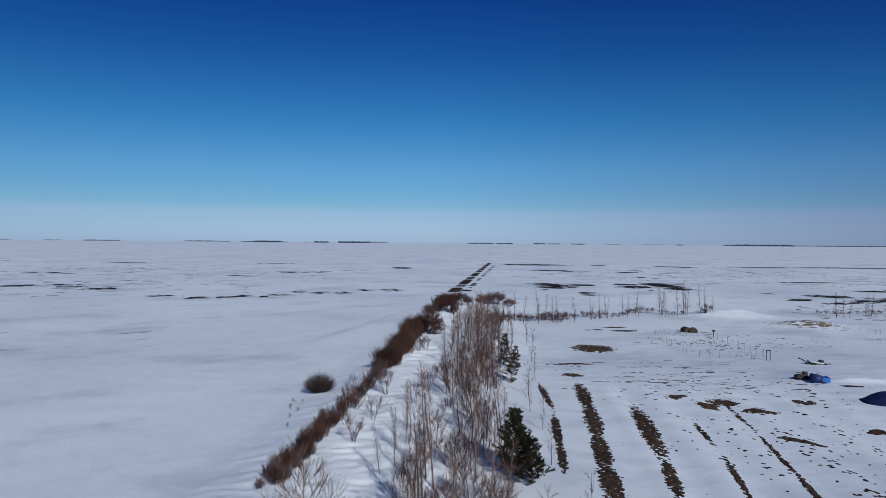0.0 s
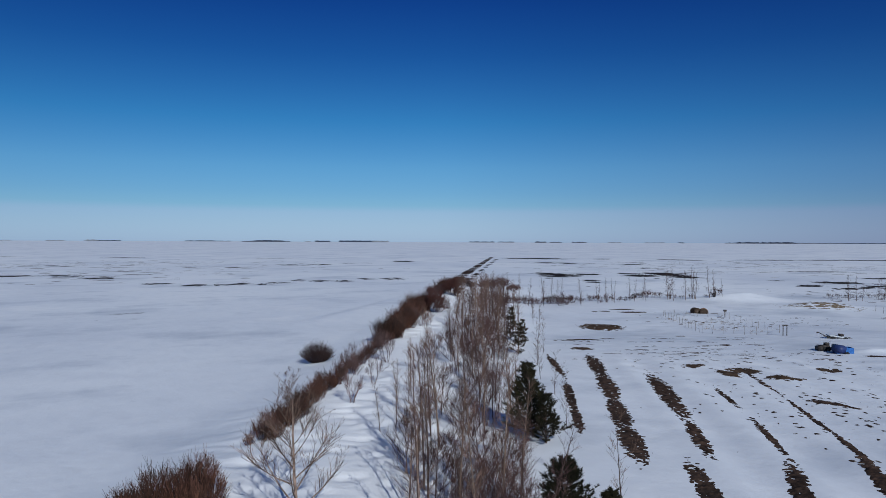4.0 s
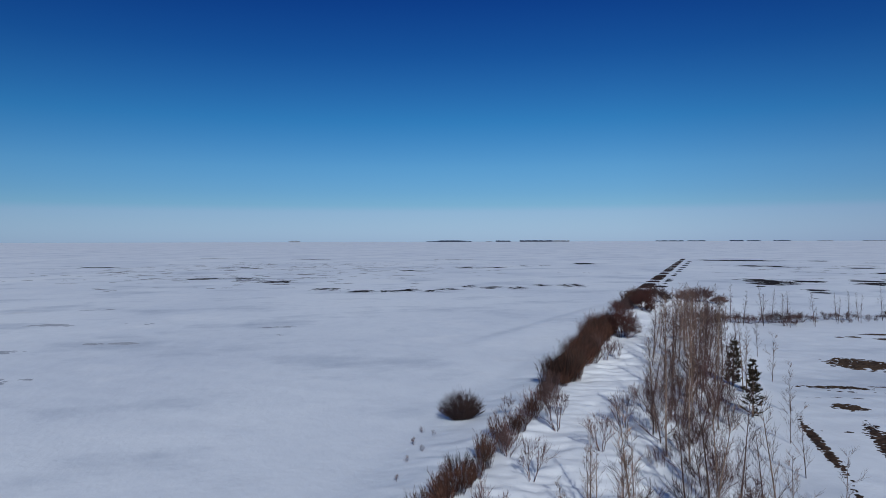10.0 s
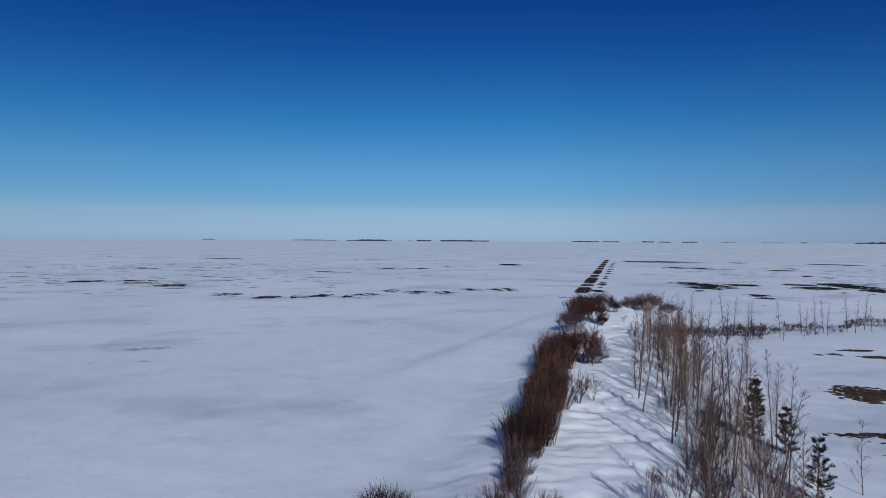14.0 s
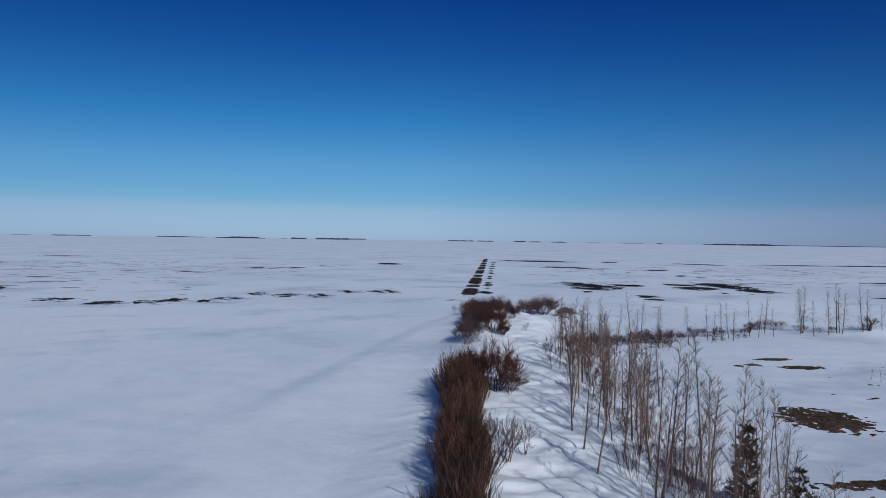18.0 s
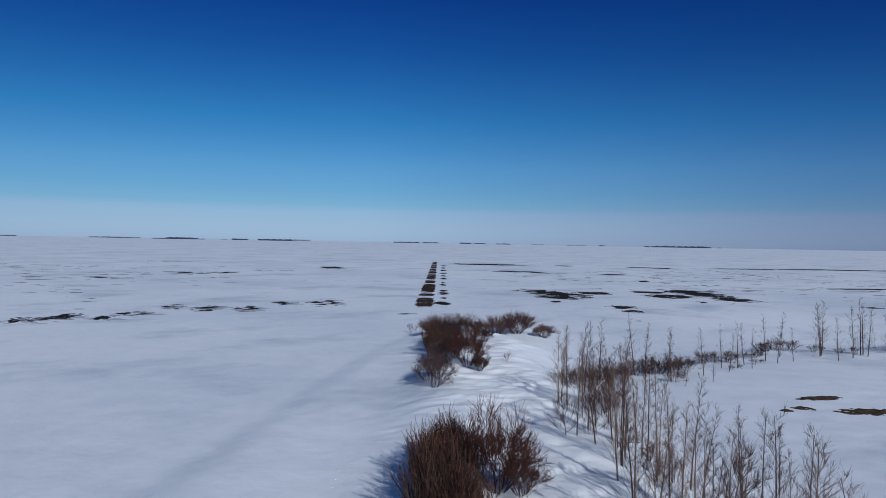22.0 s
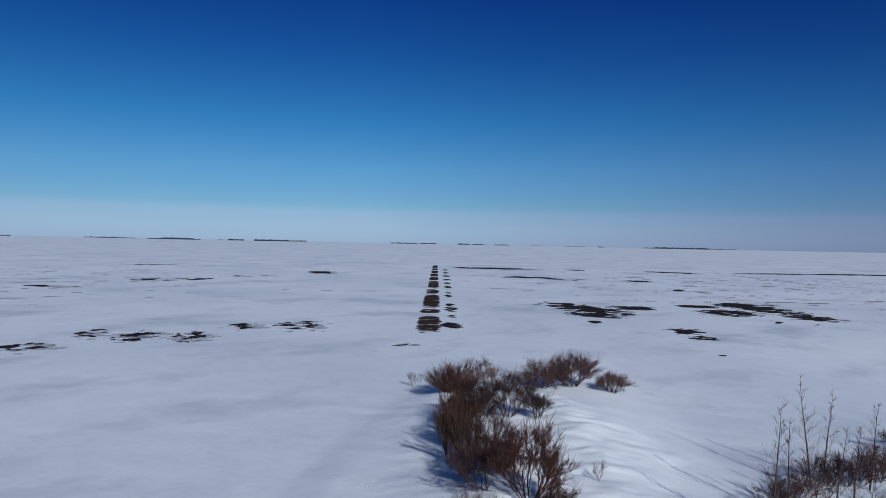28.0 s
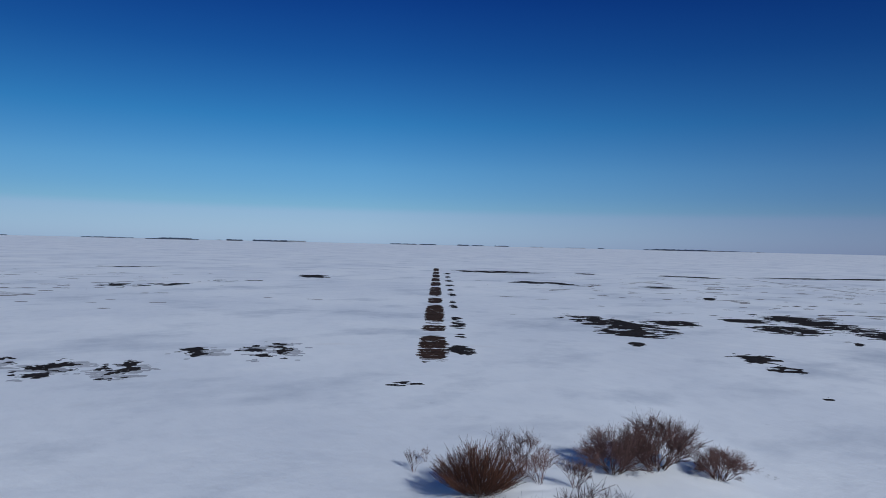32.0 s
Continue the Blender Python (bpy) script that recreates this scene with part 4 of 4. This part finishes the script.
# old wheel track across the far field
soil_patch(169, 388, 1.5, 165, -8.5, 0.5, 0.35, 0.04, 91, STUBBLE, "faint old wheel track across the field snow", (1.0, 4.0), 0.30, 0.3)
for x, y, lx, ly in [(-56.3, 191.8, 6, 5), (-47.1, 196.3, 6, 3.5), (-43.8, 208.6, 5, 4), (-36.9, 206, 6, 5), (-30.2, 205.7, 6, 5), (-24.8, 217.7, 5, 4), (-16.6, 219.4, 7, 6), (-59.5, 187.2, 6, 4), (-66, 184, 7, 4), (-78, 190, 8, 4), (-50, 190, 5, 3),
                      (-74.4, 332.8, 18, 12), (-60, 340, 16, 10), (-51.7, 356.4, 16, 10), (-23.8, 397.3, 16, 14), (-26, 388, 8, 8), (-40, 365, 8, 8), (-107, 215, 12, 5), (-120, 222, 12, 4), (-140, 225, 14, 5), (-128, 232, 14, 4), (-92, 300, 8, 8),
                      (-250, 300, 30, 7), (-180, 310, 30, 7), (-210, 450, 40, 9), (-289, 461, 40, 9), (-110, 455, 30, 8)]:
    soil_patch(x, y, lx * 0.95, ly * (2.2 if 150 < y < 240 else 1.5), rng.uniform(-4, 10), 0.2 if y < 240 else 0.8, 0.8, 0.07, int(y - x * 3), WETSOIL, "small dark bare patch in the wide snowfield", (1.3, 2.0), 0.20, 0.65 if y < 240 else 0.22)
    if 150 < y < 240:
        soil_patch(x + 1, y - 1, lx * 1.4, ly * 2.6, 5, 0.3, 1.0, 0.012, int(abs(y + x * 5)), THINSNOW, "thin grey snow round a bare patch", (1.8, 1.5), -0.05, 0.6)

for x, y, lx, ly in [(-73.2, 86.0, 8, 4), (-57.1, 73.1, 6, 3.4), (-86.9, 108.5, 9, 3), (-73.8, 113.8, 5, 3), (-64.4, 95.2, 8, 2.4), (-51.6, 115.4, 6, 3), (-49, 107, 6, 2.4), (-97, 130, 8, 3)]:
    soil_patch(x, y, lx, ly, 18, 0.2, 1.0, 0.02, int(y - x * 3), THINSNOW, "thin grey windswept snow over the field", (1.8, 1.2), 0.06, 0.7)
soil_patch(46.0, 76.8, 4.0, 0.9, -4, 0.12, 0.5, 0.05, 84, SOIL, cover=0.4, freq=1.0)
# thin stubble streaks over the far fields
soil_patch(135, 330, 260, 300, 0, 1.0, 0.8, 0.05, 85, STUBBLE, "sparse grey stubble tips through thin field snow", (3.0, 1.0), -0.40, 0.34)
soil_patch(-150, 290, 290, 330, 0, 1.1, 0.8, 0.04, 86, STUBBLE, "sparse grey stubble tips through thin field snow", (3.0, 1.0), -0.345, 0.32)
soil_patch(120, 160, 100, 90, 0, 0.5, 0.8, 0.04, 87, STUBBLE, "sparse grey stubble tips through thin field snow", (2.0, 1.0), -0.27, 0.6)

# line of old tracks along the foot of the drift
verts, faces = [], []
for k in range(210):
    if noise.noise(Vector((k * 0.12, 5.5, 0))) < -0.05:
        continue
    y = 62 + k * 0.62 + rng.uniform(-.12, .12)
    x = hedge_x(y) - 6.0 + 0.5 * math.sin(y * 0.11) + 0.3 * math.sin(y * 0.31) + (0.16 if k % 2 else -0.16)
    z, r = height_at(x, y), rng.uniform(0.10, 0.22)
    base = len(verts)
    for j in range(7):
        a = 6.283 * j / 7
        verts.append((x + math.cos(a) * r * 0.8, y + math.sin(a) * r * 1.5, z - 0.03))
    verts.append((x + rng.uniform(-.04, .04), y - 0.05, z + rng.uniform(0.008, 0.035)))
    faces += [(base + j, base + (j + 1) % 7, base + 7) for j in range(7)]
tagged(new("snow_tracks", mesh_from("snow_tracks", verts, faces, SNOW)), "line of old crusted tracks along the foot of the drift", "tracks", "", "stuff")

# ---- yard things ----
HAY = plain_material("weathered_hay", (0.15, 0.074, 0.040), (0.34, 0.185, 0.10), 7.0, 0.95, 0.1, 0.9)
DARKHAY = plain_material("rotten_hay", (0.030, 0.022, 0.018), (0.085, 0.058, 0.040), 7.0, 0.95, 0.1, 0.9)
POST = plain_material("weathered_post", (0.09, 0.08, 0.075), (0.24, 0.21, 0.19), 9.0, 0.9, 0.2, 0.6)
STEEL = plain_material("rusty_dark_steel", (0.018, 0.016, 0.016), (0.06, 0.045, 0.040), 8.0, 0.7, 0.4, 0.4)
BLUE = plain_material("sun_faded_blue_paint", (0.012, 0.085, 0.30), (0.03, 0.15, 0.44), 5.0, 0.45, 0.4, 0.1)
TARP = plain_material("navy_tarpaulin", (0.010, 0.020, 0.085), (0.020, 0.038, 0.14), 2.0, 0.55, 0.4, 0.5)
RUBBER = plain_material("tyre_rubber", (0.012, 0.012, 0.013), (0.03, 0.03, 0.03), 9.0, 0.9, 0.2, 0.4)
PALE = plain_material("pale_grey_panel", (0.40, 0.43, 0.46), (0.60, 0.63, 0.66), 3.0, 0.6, 0.3, 0.2)
WIRE = plain_material("fence_wire", (0.10, 0.09, 0.085), (0.2, 0.18, 0.17), 9.0, 0.5, 0.5, 0.0)


def shaped(build, mat, name, smooth=True):
    bm = bmesh.new()
    build(bm)
    bmesh.ops.recalc_face_normals(bm, faces=bm.faces)
    return bm_mesh(name, bm, mat, smooth)


def box_into(bm, size, at=(0, 0, 0), turn=(0, 0, 0), bevel=0.02, taper=1.0):
    made = bmesh.ops.create_cube(bm, size=1.0)["verts"]
    for v in made:
        k = taper if v.co.z < 0 else 1.0
        v.co = Vector((v.co.x * size[0] * k, v.co.y * size[1] * k, v.co.z * size[2]))
    edges = list({e for v in made for e in v.link_edges})
    got = bmesh.ops.bevel(bm, geom=edges, offset=bevel, segments=2, affect="EDGES")
    verts = list({v for f in got["faces"] for v in f.verts} | {v for v in made if v.is_valid})
    m = pose(*at, *turn)
    for v in verts:
        v.co = m @ v.co


def rod_into(bm, a, b, r, sides=8):
    a, b = Vector(a), Vector(b)
    made = bmesh.ops.create_cone(bm, cap_ends=True, segments=sides, radius1=r, radius2=r * 0.92, depth=(b - a).length)["verts"]
    m = Matrix.Translation((a + b) / 2) @ (b - a).to_track_quat("Z", "Y").to_matrix().to_4x4()
    for v in made:
        v.co = m @ v.co


def bale_thing(x, y, turn, mat, label, r=0.72, long_=1.5):
    ob = thing("hay_bale", label, "hay bale", "hay bales", at=pose(x, y, height_at(x, y) - 0.30, 0, 0, turn))

    def body(bm):
        n, rings = 28, 9
        grid = []
        for i in range(rings):
            f = i / (rings - 1)
            rr = r * (0.93 if i in (0, rings - 1) else 1.0)
            ring = []
            for k in range(n):
                a = 6.283 * k / n
                w = 1 + 0.045 * noise.noise(Vector((math.cos(a) * 2.1 + x, math.sin(a) * 2.1, f * 4)))
                zz = max(-0.80 * r, math.sin(a) * rr * w)
                ring.append(bm.verts.new((math.cos(a) * rr * w * 1.06, (f - 0.5) * long_, zz + 0.80 * r)))
            grid.append(ring)
        for i in range(rings - 1):
            for k in range(n):
                bm.faces.new((grid[i][k], grid[i][(k + 1) % n], grid[i + 1][(k + 1) % n], grid[i + 1][k]))
    part("body", shaped(body, mat, "body"), ob)
    for s in (-1, 1):
        def face(bm, s=s):
            n = 28
            c = bm.verts.new((0, s * long_ * 0.51, 0.8 * r))
            rings = [[bm.verts.new((math.cos(6.283 * k / n) * r * q, s * long_ * (0.5 + 0.02 * (i % 2)), max(0.0, 0.8 * r + math.sin(6.283 * k / n) * r * q))) for k in range(n)] for i, q in enumerate((0.3, 0.6, 0.95))]
            for k in range(n):
                bm.faces.new((c, rings[0][k], rings[0][(k + 1) % n]))
                for i in range(2):
                    bm.faces.new((rings[i][k], rings[i + 1][k], rings[i + 1][(k + 1) % n], rings[i][(k + 1) % n]))
        part("bale_end", shaped(face, DARKHAY, "bale_end"), ob, "rolled dark hay end")
    return ob


bale_thing(46.7, 131.3, 12, DARKHAY, "dark rotting round hay bale sunk in the snow")
bale_thing(47.9, 130.6, -14, HAY, "tan weathered round hay bale sunk in the snow")


def plank(bm, ln, w=0.25, t=0.05):
    box_into(bm, (ln, w, t), (0, 0, 0.03), bevel=0.008)


for x, y, ln, turn in [(45, 130.4, 1.3, 8), (49.8, 130.3, 1.2, -12), (32.1, 97.4, 1.2, 4)]:
    tagged(new("plank", shaped(lambda bm: plank(bm, ln), POST, "plank", False)), "dark weathered plank lying on the snow", "plank", "planks").matrix_basis = pose(x, y, height_at(x, y) + 0.02, 0, 0, turn)

# garden fence: thin stakes and wire
POSTS = [shaped(lambda bm: (rod_into(bm, (0, 0, -0.2), (0.02, 0, 1.05), 0.020, 6), rod_into(bm, (0.02, 0, 1.05), (0.02, 0, 1.08), 0.020, 6)), POST, "post"), shaped(lambda bm: (rod_into(bm, (0, 0, -0.2), (-0.03, 0.02, 1.15), 0.028, 6), rod_into(bm, (-0.03, 0.02, 1.15), (-0.03, 0.02, 1.18), 0.03, 6)), POST, "post")]
fence = thing("garden_fence", "thin wire fence of grey wooden stakes round a snowy garden plot", "fence")
for (x0, y0), (x1, y1), n in [((39.0, 125.9), (36.6, 101.3), 13), ((36.6, 101.3), (45.1, 96.6), 7), ((49.1, 124.0), (46.4, 97.0), 10), ((39.0, 125.9), (48.3, 124.5), 5)]:
    tops = []
    for k in range(n):
        f = k / n
        x, y = x0 + (x1 - x0) * f + rng.uniform(-.08, .08), y0 + (y1 - y0) * f
        p = part("post", POSTS[k % 2], fence)
        p.matrix_basis = pose(x, y, height_at(x, y), rng.uniform(-4, 4), rng.uniform(-4, 4), rng.uniform(0, 360))
        tops.append(Vector((x, y, height_at(x, y) + 0.95)))
    for drop in (0.0, 0.45):
        pts = [t - Vector((0, 0, drop)) for t in tops]
        part("wire", mesh_from("wire", *tubes([(pts, [0.004] * len(pts))]), WIRE), fence)
WEED = shrub_model(180, 0.5, 0.5, 14, (GREYTWIG, STRAWTWIG), 0.5, 0.4, 3, 0.006)
for k in range(40):
    x, y = rng.uniform(37.2, 46.5), rng.uniform(98.5, 121)
    plant("weed_clump", WEED, "thin clump of dead straw-coloured weeds in the garden plot", "weed", "garden weeds", x, y, rng.uniform(.6, 1.3), rng.uniform(0, 360))
gate = thing("gate_frame", "dark wooden gate frame at the corner of the garden plot", "gate", at=pose(45.7, 96.1, height_at(45.7, 96.1), 0, 0, 5))
for dx in (-0.27, 0.27):
    part("post", shaped(lambda bm: box_into(bm, (0.09, 0.09, 1.7), (dx, 0, 0.65), bevel=0.012), STEEL, "post", False), gate)
part("crossbar", shaped(lambda bm: box_into(bm, (0.74, 0.10, 0.14), (0, 0, 1.42), bevel=0.012), STEEL, "crossbar", False), gate)
cornerpost = thing("fence_post", "dark stout post with a box at the far garden corner", "post", at=pose(49.2, 124.2, height_at(49.2, 124.2), 0, 0, 0))
part("post", shaped(lambda bm: box_into(bm, (0.12, 0.12, 1.3), (0, 0, 0.5), bevel=0.015), STEEL, "post", False), cornerpost)
part("box", shaped(lambda bm: box_into(bm, (0.5, 0.35, 0.3), (0, 0, 1.2), bevel=0.02), STEEL, "box", False), cornerpost)
stump = thing("stump", "dark leaning stump beside the cross belt", "stump", at=pose(61.3, 159.5, height_at(61.3, 159.5), 0, 8, 0))
part("trunk", shaped(lambda bm: (rod_into(bm, (0, 0, -0.2), (0.1, 0, 1.1), 0.22, 9), rod_into(bm, (0.1, 0, 1.1), (-0.25, 0.1, 1.7), 0.13, 8)), STEEL, "trunk"), stump)
part("root", shaped(lambda bm: rod_into(bm, (0, 0, 0.1), (0.6, 0.1, 0.0), 0.16, 8), STEEL, "root"), stump)

# blue tub trailer and the machine before it
trailer = thing("blue_tub_trailer", "small open blue metal tub trailer half sunk in snow", "trailer", at=pose(43.4, 78.8, height_at(43.4, 78.8) - 0.38, 0, 0, -6))


def tub(bm):
    for size, at in (((1.75, 0.05, 0.62), (0, -0.55, 0.72)), ((1.75, 0.05, 0.62), (0, 0.55, 0.72)), ((0.05, 1.06, 0.62), (-0.85, 0, 0.72)), ((0.05, 1.06, 0.62), (0.85, 0, 0.72)), ((1.64, 1.04, 0.05), (0, 0, 0.43))):
        box_into(bm, size, at, bevel=0.012)


part("tub", shaped(tub, BLUE, "tub", False), trailer, "bright blue sheet-metal tub")
part("cover", shaped(lambda bm: box_into(bm, (1.05, 1.36, 0.82), (-0.46, 0, 0.84), (0, 8, 0), 0.08), TARP, "cover"), trailer, "navy tarpaulin over the front half")
for dy in (-0.66, 0.66):
    w = part("wheel", shaped(lambda bm: rod_into(bm, (0.1, dy - 0.08, 0.30), (0.1, dy + 0.08, 0.30), 0.32, 18), RUBBER, "wheel"), trailer)
    part("hub", shaped(lambda bm: rod_into(bm, (0.1, dy - 0.10, 0.30), (0.1, dy + 0.10, 0.30), 0.13, 12), STEEL, "hub"), w)
part("drawbar", shaped(lambda bm: rod_into(bm, (-0.8, 0, 0.4), (-1.7, 0, 0.3), 0.05, 8), STEEL, "drawbar"), trailer)
machine = thing("black_machine", "low black garden machine standing in the snow", "machine", at=pose(42.3, 80.5, height_at(42.3, 80.5), 0, 0, 8))
part("body", shaped(lambda bm: (box_into(bm, (1.0, 0.7, 0.42), (0, 0, 0.42), bevel=0.06), box_into(bm, (0.45, 0.5, 0.3), (0.25, 0, 0.75), bevel=0.05)), STEEL, "body"), machine)
part("housing", shaped(lambda bm: box_into(bm, (0.4, 0.9, 0.5), (-0.65, 0, 0.30), (0, -10, 0), 0.05), STEEL, "housing"), machine)
part("handlebar", shaped(lambda bm: rod_into(bm, (0.45, 0.2, 0.7), (0.9, 0.2, 1.05), 0.025, 8), STEEL, "handlebar"), machine)
for dx in (-0.2, 0.3):
    part("wheel", shaped(lambda bm: rod_into(bm, (dx, -0.42, 0.25), (dx, -0.30, 0.25), 0.26, 16), RUBBER, "wheel"), machine)
# broken-down flat wagon
wagon = thing("flat_wagon", "low broken flat wagon with pale panels lying in the snow", "wagon", at=pose(50.2, 92.0, height_at(50.2, 92.0) - 0.2, 0, 3, -8))
part("deck", shaped(lambda bm: box_into(bm, (2.3, 1.2, 0.14), (0.1, 0, 0.45), (0, 4, 0), 0.02), PALE, "deck", False), wagon, "pale grey deck panel")
part("frame", shaped(lambda bm: (box_into(bm, (2.6, 0.10, 0.12), (0, -0.5, 0.32), bevel=0.015), box_into(bm, (2.6, 0.10, 0.12), (0, 0.5, 0.32), bevel=0.015), box_into(bm, (0.1, 1.1, 0.12), (-1.1, 0, 0.32), bevel=0.015)), STEEL, "frame", False), wagon)
part("drawbar", shaped(lambda bm: (rod_into(bm, (-1.2, 0, 0.35), (-2.0, 0.5, 0.75), 0.06, 8), rod_into(bm, (-2.0, 0.5, 0.75), (-2.2, 0.5, 0.72), 0.09, 8)), STEEL, "drawbar"), wagon)
for dx, dy in ((-0.6, -0.6), (-0.6, 0.6), (0.9, -0.6), (0.9, 0.6)):
    part("wheel", shaped(lambda bm: rod_into(bm, (dx, dy - 0.09, 0.22), (dx, dy + 0.09, 0.22), 0.28, 16), RUBBER, "wheel"), wagon)
part("toolbox", shaped(lambda bm: box_into(bm, (0.55, 0.6, 0.28), (0.55, 0, 0.66), bevel=0.04), STEEL, "toolbox"), wagon)
part("sideboard", shaped(lambda bm: box_into(bm, (0.7, 0.08, 0.25), (1.6, -0.2, 0.3), (0, 12, 20), 0.02), STEEL, "sideboard", False), wagon)

# pile under a navy tarpaulin
pile = thing("tarp_covered_pile", "pile covered with a creased navy-blue tarpaulin, edges under snow", "covered pile", at=pose(45.3, 68.4, height_at(45.3, 68.4), 0, 0, -18))


def tarp(bm):
    n, m = 30, 22
    grid = [[None] * m for _ in range(n)]
    for i in range(n):
        for j in range(m):
            a, b = i / (n - 1) * 2 - 1, j / (m - 1) * 2 - 1
            ridge = max(0.0, 1 - abs(b)) ** 0.8 * max(0.0, 1 - abs(a) ** 2.5)
            fold = 0.07 * noise.noise(Vector((a * 4, b * 3, 1.2))) + 0.03 * noise.noise(Vector((a * 11, b * 8, 4)))
            grid[i][j] = bm.verts.new((a * 3.4, b * 1.9, -0.12 + 1.45 * ridge + fold * (0.3 + ridge)))
    for i in range(n - 1):
        for j in range(m - 1):
            bm.faces.new((grid[i][j], grid[i + 1][j], grid[i + 1][j + 1], grid[i][j + 1]))
    bmesh.ops.solidify(bm, geom=bm.faces[:], thickness=0.02)


part("tarpaulin", shaped(tarp, TARP, "tarpaulin"), pile)
part("rope", mesh_from("rope", *tubes([([Vector((0.6, b * 1.9, 1.5 * max(0, 1 - abs(b)) ** 0.8 - 0.05)) for b in (-1, -.6, -.3, 0, .3, .6, 1)], [0.018] * 7)], 5), WIRE), pile)
# old fence corner and brush beyond the mound
for x, y in [(82.4, 134.9), (81.6, 131.3), (81.9, 129.5), (81.9, 127.9), (87.7, 129.9)]:
    tagged(new("fence_stake", POSTS[1]), "grey leaning fence stake in deep snow", "fence post", "old fence stakes").matrix_basis = pose(x, y, height_at(x, y), rng.uniform(-8, 8), rng.uniform(-8, 8), 0)
STICKS = shrub_model(170, 1.0, 2.6, 30, (WILLOW, WILLOW), 3.0, 0.4, 4)
for x, y, s in [(76.8, 122, 1), (78.7, 122.3, 0.8), (88.7, 159.1, 0.9), (21.6, 174, 0.35), (62, 163.4, 1.2)]:
    plant("brush_pile", STICKS, "heap of dark bare brushwood in the snow", "brush pile", "brush piles", x, y, s, rng.uniform(0, 360))

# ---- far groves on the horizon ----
# distance haze is mixed into both wood colours: bluish for dark belts, paler for others
BLUEHAZEWOOD = plain_material("far_woods_haze_blue", (0.030, 0.042, 0.068), (0.065, 0.080, 0.115), 0.05, 0.95, 0.0, 0.0)
PALEHAZEWOOD = plain_material("far_woods_haze_pale", (0.18, 0.20, 0.23), (0.28, 0.30, 0.33), 0.05, 0.95, 0.0, 0.0)


def grove(x0, x1, tall, far, pale=False, seed=0):
    r = random.Random(seed)
    F = 1207.0
    a, b = (x0 - 784) / F * far, (x1 - 784) / F * far
    verts, faces = [], []
    n = max(4, int((b - a) / 5))
    for k in range(n):
        cx, cy = a + (b - a) * (k + r.random()) / n, far + r.uniform(-25, 25)
        h, w = tall * 0.72 * far / F * r.uniform(0.45, 1.0), r.uniform(5, 14)
        base = len(verts)
        for lev, rad in ((-1, 0.5), (0.35, 1.0), (0.75, 0.8), (1.0, 0.25)):
            for j in range(6):
                t = j * 1.047 + r.uniform(-.2, .2)
                verts.append((cx + math.cos(t) * w * rad, cy + math.sin(t) * w * rad, h * lev if lev > 0 else -1))
        for lev in range(3):
            for j in range(6):
                i = (j + 1) % 6
                faces.append((base + lev * 6 + j, base + lev * 6 + i, base + lev * 6 + 6 + i, base + lev * 6 + 6 + j))
        faces.append([base + 18 + j for j in range(6)])
    return tagged(new("far_grove", mesh_from("far_grove", verts, faces, PALEHAZEWOOD if pale else BLUEHAZEWOOD)), "distant %s tree belt on the flat horizon" % ("pale hazy" if pale else "dark bare"), "tree belt", "far groves", "stuff")


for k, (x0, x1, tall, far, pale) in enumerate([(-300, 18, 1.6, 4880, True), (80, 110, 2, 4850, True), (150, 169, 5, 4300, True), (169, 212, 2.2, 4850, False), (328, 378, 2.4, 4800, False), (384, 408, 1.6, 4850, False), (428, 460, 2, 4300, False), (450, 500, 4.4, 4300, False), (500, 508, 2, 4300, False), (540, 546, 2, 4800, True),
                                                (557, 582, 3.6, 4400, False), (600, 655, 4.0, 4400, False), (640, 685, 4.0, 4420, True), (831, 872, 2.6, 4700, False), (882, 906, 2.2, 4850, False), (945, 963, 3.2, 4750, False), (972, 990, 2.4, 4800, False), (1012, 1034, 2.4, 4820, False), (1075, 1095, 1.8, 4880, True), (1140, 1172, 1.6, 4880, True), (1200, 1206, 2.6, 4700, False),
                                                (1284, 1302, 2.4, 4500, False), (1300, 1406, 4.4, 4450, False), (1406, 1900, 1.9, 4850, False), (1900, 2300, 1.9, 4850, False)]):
    grove(x0, x1, tall, far, pale, k)
